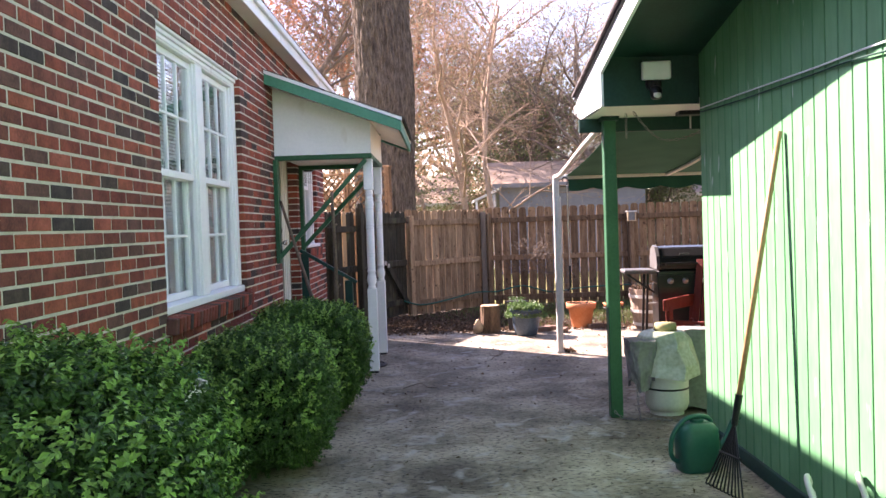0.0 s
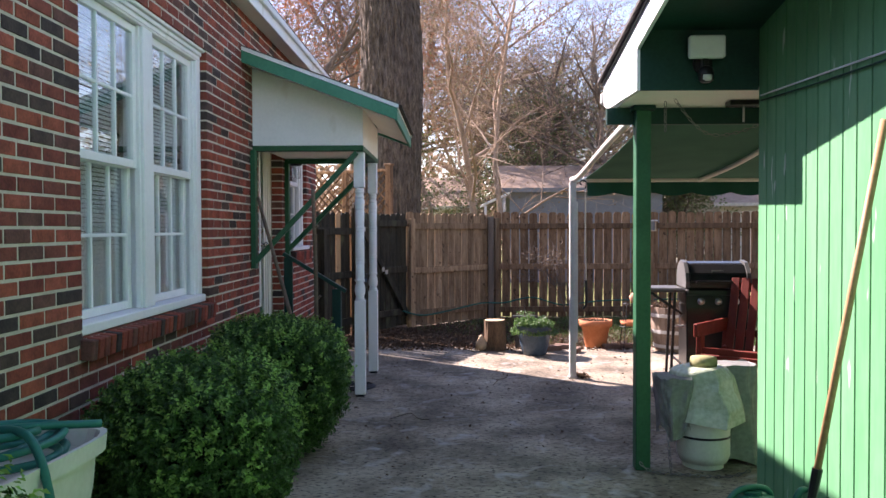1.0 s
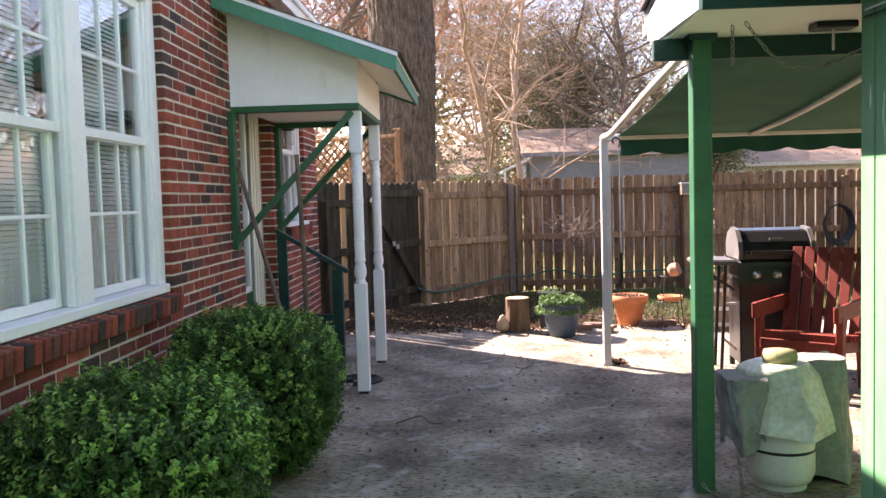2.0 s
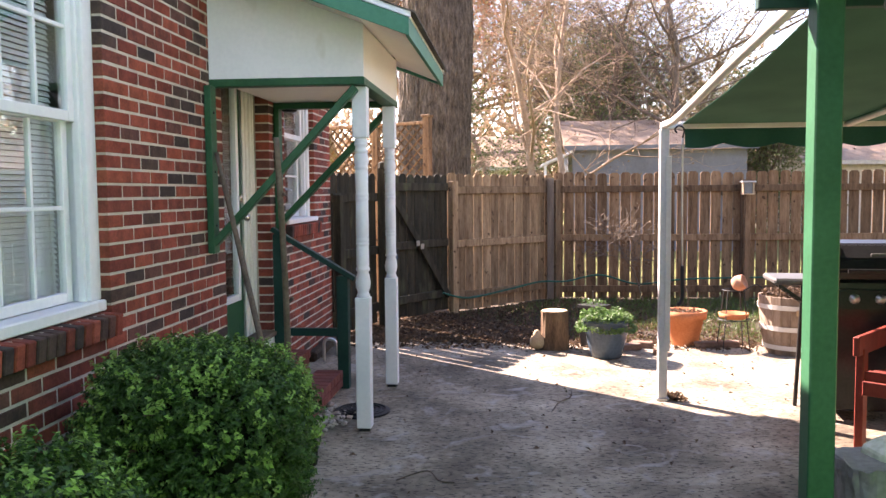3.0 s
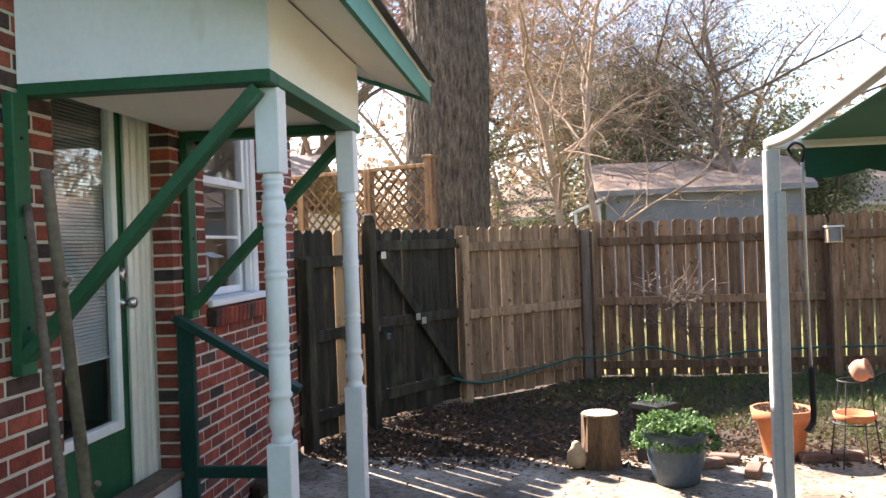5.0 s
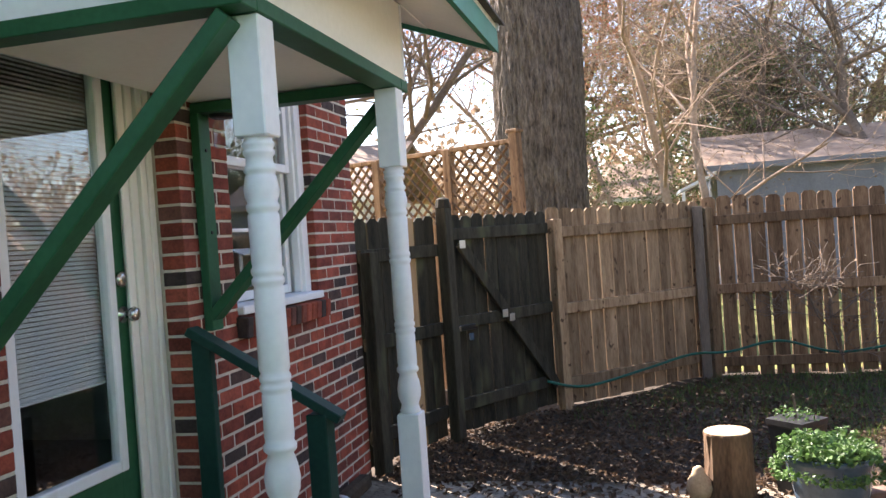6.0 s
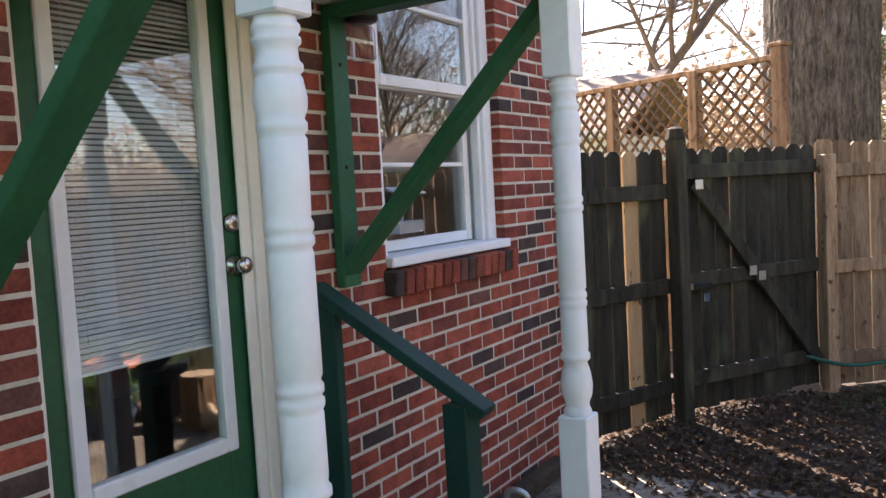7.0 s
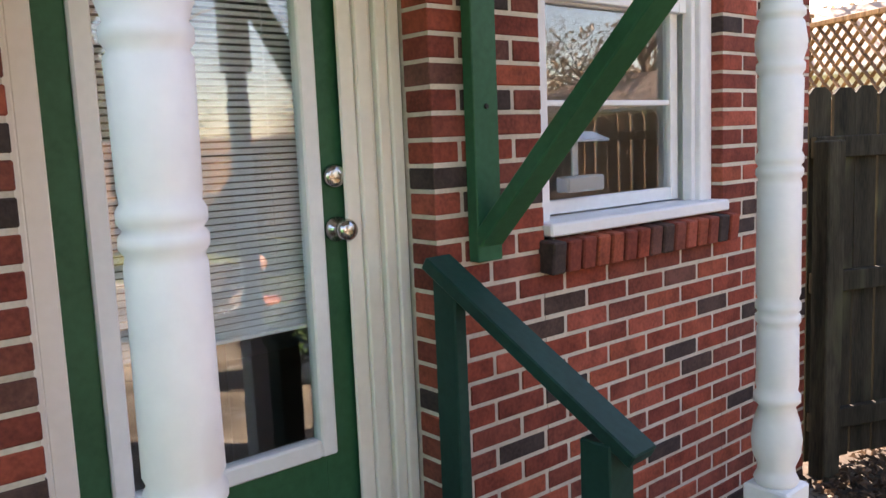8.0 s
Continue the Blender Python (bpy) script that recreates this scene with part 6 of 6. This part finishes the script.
part("front_rail", bar((-0.25, -0.30, 0.365), (0.25, -0.30, 0.365), 0.02, 0.08), REDWOOD, ch)

# ---- covered tank ----
tank = thing("covered_gas_tank", "off-white gas tank under a sage green cloth cover", "gas tank", pose(1.45, 6.42, 0))
part("foot_ring", lathe([(0.12, 0), (0.12, 0.04), (0.115, 0.04), (0.115, 0)], 28, cap=False), TANKWHITE, tank)
part("tank_body", lathe([(0.10, 0.02), (0.14, 0.035), (0.157, 0.08), (0.157, 0.27), (0.14, 0.33), (0.08, 0.36)], 32), TANKWHITE, tank, smooth=True)
part("band", lathe([(0.158, 0.185), (0.16, 0.187), (0.16, 0.197), (0.158, 0.199)], 32, cap=False), BLACK, tank, "dark band")


def cloth(rx0, ry0, z0, rx1, ry1, z1, seed, waves=7):
    bm, rings = bmesh.new(), []
    N, M = 64, 18
    for j in range(M + 1):
        f = j / M
        ring = []
        for i in range(N):
            a = 2 * math.pi * i / N
            c, s = math.cos(a), math.sin(a)
            k = 1 + (0.10 * math.sin(waves * a + seed + f) + 0.06 * math.sin(2.3 * waves * a + 2 * f)) * (1 - f) + 0.10 * noise.noise(Vector((c * 3.5, s * 3.5, f * 5 + seed))) + 0.11 * (0.3 - abs(noise.noise(Vector((c * 2.6 + f * 1.5, s * 2.6, f * 2.2 + seed * 3)))))
            rx, ry = rx0 + (rx1 - rx0) * f, ry0 + (ry1 - ry0) * f
            zz = z0 + (z1 - z0) * f + (0.04 * math.sin(3 * a + seed)) * (1 - f) + 0.015 * noise.noise(Vector((c * 3, s * 3, seed)))
            ring.append(bm.verts.new((math.copysign(abs(c) ** 0.6, c) * rx * k, math.copysign(abs(s) ** 0.6, s) * ry * k, zz)))
        rings.append(ring)
    for a, b in zip(rings, rings[1:]):
        for i in range(N):
            bm.faces.new((a[i], a[(i + 1) % N], b[(i + 1) % N], b[i]))
    bm.faces.new(rings[-1])
    return bm


def plastic_sheet(rings, n, seed):
    """A stiff sheet draped over a tank: flat folds between a few creases."""
    rr = random.Random(seed)
    bm, rows = bmesh.new(), []
    amp = [1 + rr.uniform(-0.13, 0.13) for _ in range(n)]
    for z, r, jit in rings:
        rows.append([bm.verts.new((r * amp[i] * math.cos(2 * math.pi * (i + rr.uniform(-0.2, 0.2)) / n), 0.85 * r * amp[i] * math.sin(2 * math.pi * (i + rr.uniform(-0.2, 0.2)) / n), z + rr.uniform(-jit, jit))) for i in range(n)])
    for a, b in zip(rows, rows[1:]):
        for i in range(n):
            bm.faces.new((a[i], a[(i + 1) % n], b[(i + 1) % n])); bm.faces.new((a[i], b[(i + 1) % n], b[i]))
    bm.faces.new(rows[-1])
    bmesh.ops.bevel(bm, geom=list(bm.edges), offset=0.006, segments=1, affect="EDGES")
    return bm


part("cover", plastic_sheet(((0.285, 0.27, 0.025), (0.37, 0.255, 0.012), (0.48, 0.225, 0.02), (0.56, 0.20, 0.02), (0.605, 0.15, 0.006)), 9, 3), TARP, tank, "creased sage green plastic cover")
part("under_cover", cloth(0.08, 0.13, 0.22, 0.11, 0.14, 0.55, 4.0, 5), TARPGREY, tank, "grey cloth hanging out below").matrix_basis = pose(-0.19, -0.02, 0)
part("top_roll", lathe([(0.05, 0.60), (0.078, 0.604), (0.082, 0.63), (0.075, 0.66), (0.02, 0.668)], 24), material("olive_pad", (0.22, 0.21, 0.09), (0.32, 0.30, 0.15), 0.8, 5, 40, 0.3), tank, "olive round pad", smooth=True)
bag = thing("grey_bag", "crumpled grey bag behind the tank", "bag", pose(1.68, 6.55, 0))
part("bag", cloth(0.16, 0.14, 0.0, 0.12, 0.1, 0.60, 7.0, 4), TARPGREY, bag)

# ---- watering can ----
can = thing("watering_can", "dark green plastic watering can", "watering can", pose(1.24, 5.02, 0, 0, 0, 12))
cb = bmesh.new()
rings = []
for z, rx, ry in ((0, 0.105, 0.075), (0.01, 0.115, 0.085), (0.16, 0.12, 0.085), (0.235, 0.115, 0.08), (0.265, 0.09, 0.06), (0.275, 0.05, 0.04)):
    rings.append([cb.verts.new((math.copysign(abs(math.cos(a)) ** 0.6, math.cos(a)) * rx, math.copysign(abs(math.sin(a)) ** 0.6, math.sin(a)) * ry, z)) for a in [2 * math.pi * i / 28 for i in range(28)]])
for a, b in zip(rings, rings[1:]):
    for i in range(28):
        cb.faces.new((a[i], a[(i + 1) % 28], b[(i + 1) % 28], b[i]))
cb.faces.new(rings[0][::-1]); cb.faces.new(rings[-1])
part("body", cb, CANGREEN, can, smooth=True)
part("handle", tube(curve_points([(-0.10, 0, 0.05), (-0.155, 0, 0.09), (-0.15, 0, 0.2), (-0.08, 0, 0.285), (0.0, 0, 0.305), (0.07, 0, 0.29), (0.09, 0, 0.26)], 6), 0.014, 8), CANGREEN, can, smooth=True)
part("spout", tube(curve_points([(0.1, 0, 0.08), (0.18, 0, 0.16), (0.23, 0, 0.265), (0.27, 0, 0.275)], 6), 0.022, 10, r1=0.013), CANGREEN, can, smooth=True)
part("filler_cap", lathe([(0.04, 0.275), (0.04, 0.29), (0.01, 0.292)], 16), CANGREEN, can)

# ---- rake ----
rk = thing("garden_rake", "leaf rake with wooden handle leaning on the green wall", "rake")
RT, RB = Vector((SX - 0.022, 4.47, 1.835)), Vector((1.32, 4.565, 0.50))
part("handle", tube([RB, RB.lerp(RT, 0.5), RT], 0.014, 10), HANDLE, rk, smooth=True)
d = (RT - RB).normalized()
sd_ = d.cross(Vector((0, 1, 0))).normalized()
foot = RB - d * 0.50
part("socket", tube([RB + d * 0.02, RB - d * 0.14], 0.02, 10, r1=0.017), BLACK, rk, "black socket")
for i in range(11):
    o_ = (i - 5) / 5
    tip = foot + Vector((-0.10, 0.35, 0)).normalized() * o_ * 0.16
    tip.z = max(tip.z, 0.012)
    mid = (RB - d * 0.14).lerp(tip, 0.75)
    part("tine", tube(curve_points([RB - d * 0.13, mid, tip, tip + Vector((0.02, 0.0, -0.004))], 3), 0.005, 5), BLACK, rk)
part("spacer", tube([(RB - d * 0.3) + Vector((-0.10, 0.35, 0)).normalized() * s * 0.085 for s in (-1, 1)], 0.008, 6), BLACK, rk)

# folded chair frame and dustpan beside the wall
fc = thing("folded_chair", "folded white metal chair leaning on the green wall", "chair", pose(1.42, 3.66, 0, 0, 0, 90))
for y in (-0.09, 0.12):
    part("tube_leg", tube(curve_points([(-0.3, y - 0.06, 0.01), (-0.1, y, 0.18), (0.02, y + 0.02, 0.33), (0.1, y - 0.02, 0.32), (0.02, y - 0.06, 0.02)], 6), 0.012, 8), GREYPOST, fc, smooth=True)
part("dark_tube", tube(curve_points([(0.45, -0.13, 0.012), (0.25, -0.1, 0.08), (0.0, -0.08, 0.24)], 6), 0.016, 8), RUBBER, fc, smooth=True)
part("seat", bar((-0.15, 0.02, 0.05), (0.02, 0.02, 0.22), 0.2, 0.015), WHITE, fc)

# ---- fence extras ----
bh = thing("bird_feeder_box", "small wooden bird feeder on the fence post", "bird feeder", pose(3.12, 14.72, 0))
part("floor", box(-0.075, -0.06, 1.40, 0.075, 0.06, 1.415, 0.003), CUT, bh)
part("roof", box(-0.09, -0.075, 1.56, 0.09, 0.075, 1.58, 0.004), GREYPOST, bh, "pale roof")
part("glass", box(-0.05, -0.04, 1.415, 0.05, 0.04, 1.56), TARPGREY, bh)
for x in (-0.065, 0.065):
    part("side", box(x - 0.008, -0.05, 1.415, x + 0.008, 0.05, 1.56, 0.002), CUT, bh)
part("stem", box(-0.035, -0.035, 0, 0.035, 0.035, 1.40, 0.004), FENCE, bh)

hs = thing("fence_hose", "dark green garden hose strung along the fence rails", "hose")
part("hose", tube(curve_points([(-0.80, 13.36, 0.26), (-0.5, 13.6, 0.17), (0.0, 14.1, 0.22), (0.4, 14.5, 0.27), (0.75, 14.66, 0.26), (1.2, 14.7, 0.34), (1.7, 14.7, 0.22), (2.3, 14.72, 0.28), (3.3, 14.76, 0.30), (5.0, 14.8, 0.30)], 8), 0.012, 8), CANGREEN, hs, smooth=True)
hc = thing("hose_coil", "dark garden hose coiled on a fence hook", "hose")
for i in range(5):
    part("loop", tube([(5.35 + (0.17 + 0.014 * i) * math.cos(a), 14.80 - 0.018 * i, 0.93 - 0.01 * i + (0.25 + 0.012 * i) * math.sin(a)) for a in [2 * math.pi * j / 28 for j in range(29)]], 0.012, 6), RUBBER, hc)
part("hook", tube(curve_points([(5.35, 14.93, 1.24), (5.35, 14.80, 1.22), (5.35, 14.72, 1.16), (5.35, 14.69, 1.22)], 5), 0.01, 6), BLACK, hc)
hk = thing("awning_crank", "dark awning crank rod hanging from the awning corner", "crank")
part("hook", tube(curve_points([(1.165, 9.34, 1.86), (1.15, 9.33, 1.885), (1.175, 9.315, 1.905), (1.205, 9.30, 1.88), (1.195, 9.295, 1.82)], 6), 0.006, 6), RUBBER, hk, smooth=True)
part("rod", tube(curve_points([(1.195, 9.295, 1.82), (1.195, 9.29, 1.4), (1.2, 9.285, 0.95)], 6), 0.007, 8), STEEL, hk, "grey steel rod", smooth=True)
part("grip", tube(curve_points([(1.2, 9.285, 0.95), (1.203, 9.283, 0.80), (1.20, 9.28, 0.72), (1.17, 9.27, 0.68)], 6), 0.013, 8), RUBBER, hk, "black rubber grip", smooth=True)

# ---- scattered leaves, grass, twigs ----
def strew(name, label, n, xr, yr, z, size, mat, seed, spread=0.6, keep=None):
    g = np.random.default_rng(seed)
    p = np.column_stack([g.uniform(*xr, n), g.uniform(*yr, n), z + np.abs(g.normal(0, 0.008, n))])
    if keep is not None:
        p = p[keep(p)]
    o = new(name, leaves_mesh(name, p, np.tile([0, 0, 1.0], (len(p), 1)), size, mat, g, 0.55, 0.45, spread))
    return tagged(o, label, "leaves", kind="stuff")


strew("leaf_litter", "brown oak leaf litter on the soil", 23000, (-1.7, 4.5), (11.45, 14.7), 0.004, 0.047, DEAD_LEAF, 1, 0.55,
      lambda p: (p[:, 0] + 0.5 * (p[:, 1] - 11.5) < 2.2 + np.random.default_rng(3).normal(0, 1.3, len(p))) & (p[:, 1] < 13.4 + np.maximum(0, p[:, 0] + 0.7) * 1.0))
strew("patio_leaves", "few dry leaves scattered on the concrete", 330, (-0.9, 3.5), (3.0, 11.5), 0.004, 0.035, DEAD_LEAF, 2, 0.3)
strew("edge_leaves", "dry leaves gathered at the patio edge", 900, (-1.5, 3.2), (11.15, 11.6), 0.004, 0.05, DEAD_LEAF, 5, 0.5)
strew("post_leaves", "dry leaves caught at the awning post foot", 90, (1.12, 1.24), (9.3, 9.46), 0.01, 0.045, DEAD_LEAF, 8, 0.9)
g = np.random.default_rng(77)
n = 26000
p = np.column_stack([g.uniform(-0.6, 6, n), g.uniform(11.5, 14.85, n), np.zeros(n)])
dens = np.array([noise.noise(Vector((q[0] * 1.3, q[1] * 1.3, 3))) for q in p]) + 0.35 * (p[:, 0] - 0.4) + 0.25 * (p[:, 1] - 13.2)
p = p[(dens > g.uniform(-0.3, 0.7, n)) & (p[:, 1] < 13.4 + np.maximum(0, p[:, 0] + 0.65) * 1.0)]
hgt = g.uniform(0.03, 0.09, len(p))
ang = g.uniform(0, 6.28, len(p))
lean = g.normal(0, 0.025, (len(p), 2))
w = 0.0035
v = np.empty((len(p), 3, 3))
v[:, 0] = p + np.column_stack([np.cos(ang) * w, np.sin(ang) * w, np.zeros(len(p))])
v[:, 1] = p - np.column_stack([np.cos(ang) * w, np.sin(ang) * w, np.zeros(len(p))])
v[:, 2] = p + np.column_stack([lean[:, 0], lean[:, 1], hgt])
me = bpy.data.meshes.new("grass")
me.from_pydata(v.reshape(-1, 3).tolist(), [], np.arange(len(p) * 3).reshape(-1, 3).tolist())
me.materials.append(GRASS)
tagged(new("grass", me), "short sparse winter grass by the fence", "grass", kind="stuff")
tw = thing("fallen_twig", "thin fallen twig lying on the concrete", "twig")
part("twig", tube(curve_points([(0.30, 8.98, 0.006), (0.36, 9.2, 0.012), (0.45, 9.38, 0.008), (0.47, 9.6, 0.006)], 5), 0.004, 5), STICK, tw)
part("side_twig", tube([(0.37, 9.22, 0.01), (0.30, 9.3, 0.006)], 0.003, 5), STICK, tw)
tw2 = thing("fallen_twig", "short curled twig lying on the concrete", "twig")
part("twig", tube(curve_points([(-0.55, 7.62, 0.006), (-0.40, 7.7, 0.03), (-0.33, 7.62, 0.008), (-0.25, 7.6, 0.006)], 5), 0.004, 5), STICK, tw2)

# ---- bricks of the house wall ----
for y0, y1, z0, z1 in singles:
    key = round(y1 - y0, 3)
    if key not in brick_data:
        brick_data[key] = brick_mesh(y1 - y0, z1 - z0)
    piece("brick", brick_data[key], wall, Matrix.Translation((WALL + random.uniform(-0.0012, 0.0014), (y0 + y1) / 2, (z0 + z1) / 2)))
row = finish("sill_brick", box(-0.09, -0.0285, -0.048, 0.045, 0.0285, 0.048, 0.005), BRICK)
for o in (OPEN[0], OPEN[2]):
    k = round((o[1] - o[0] + 0.05) / 0.068)
    for i in range(k):
        piece("sill_brick", row, wall, pose(WALL + 0.012, o[0] - 0.005 + 0.068 * i + 0.01, o[2] - 0.052, 0, 5, 0))
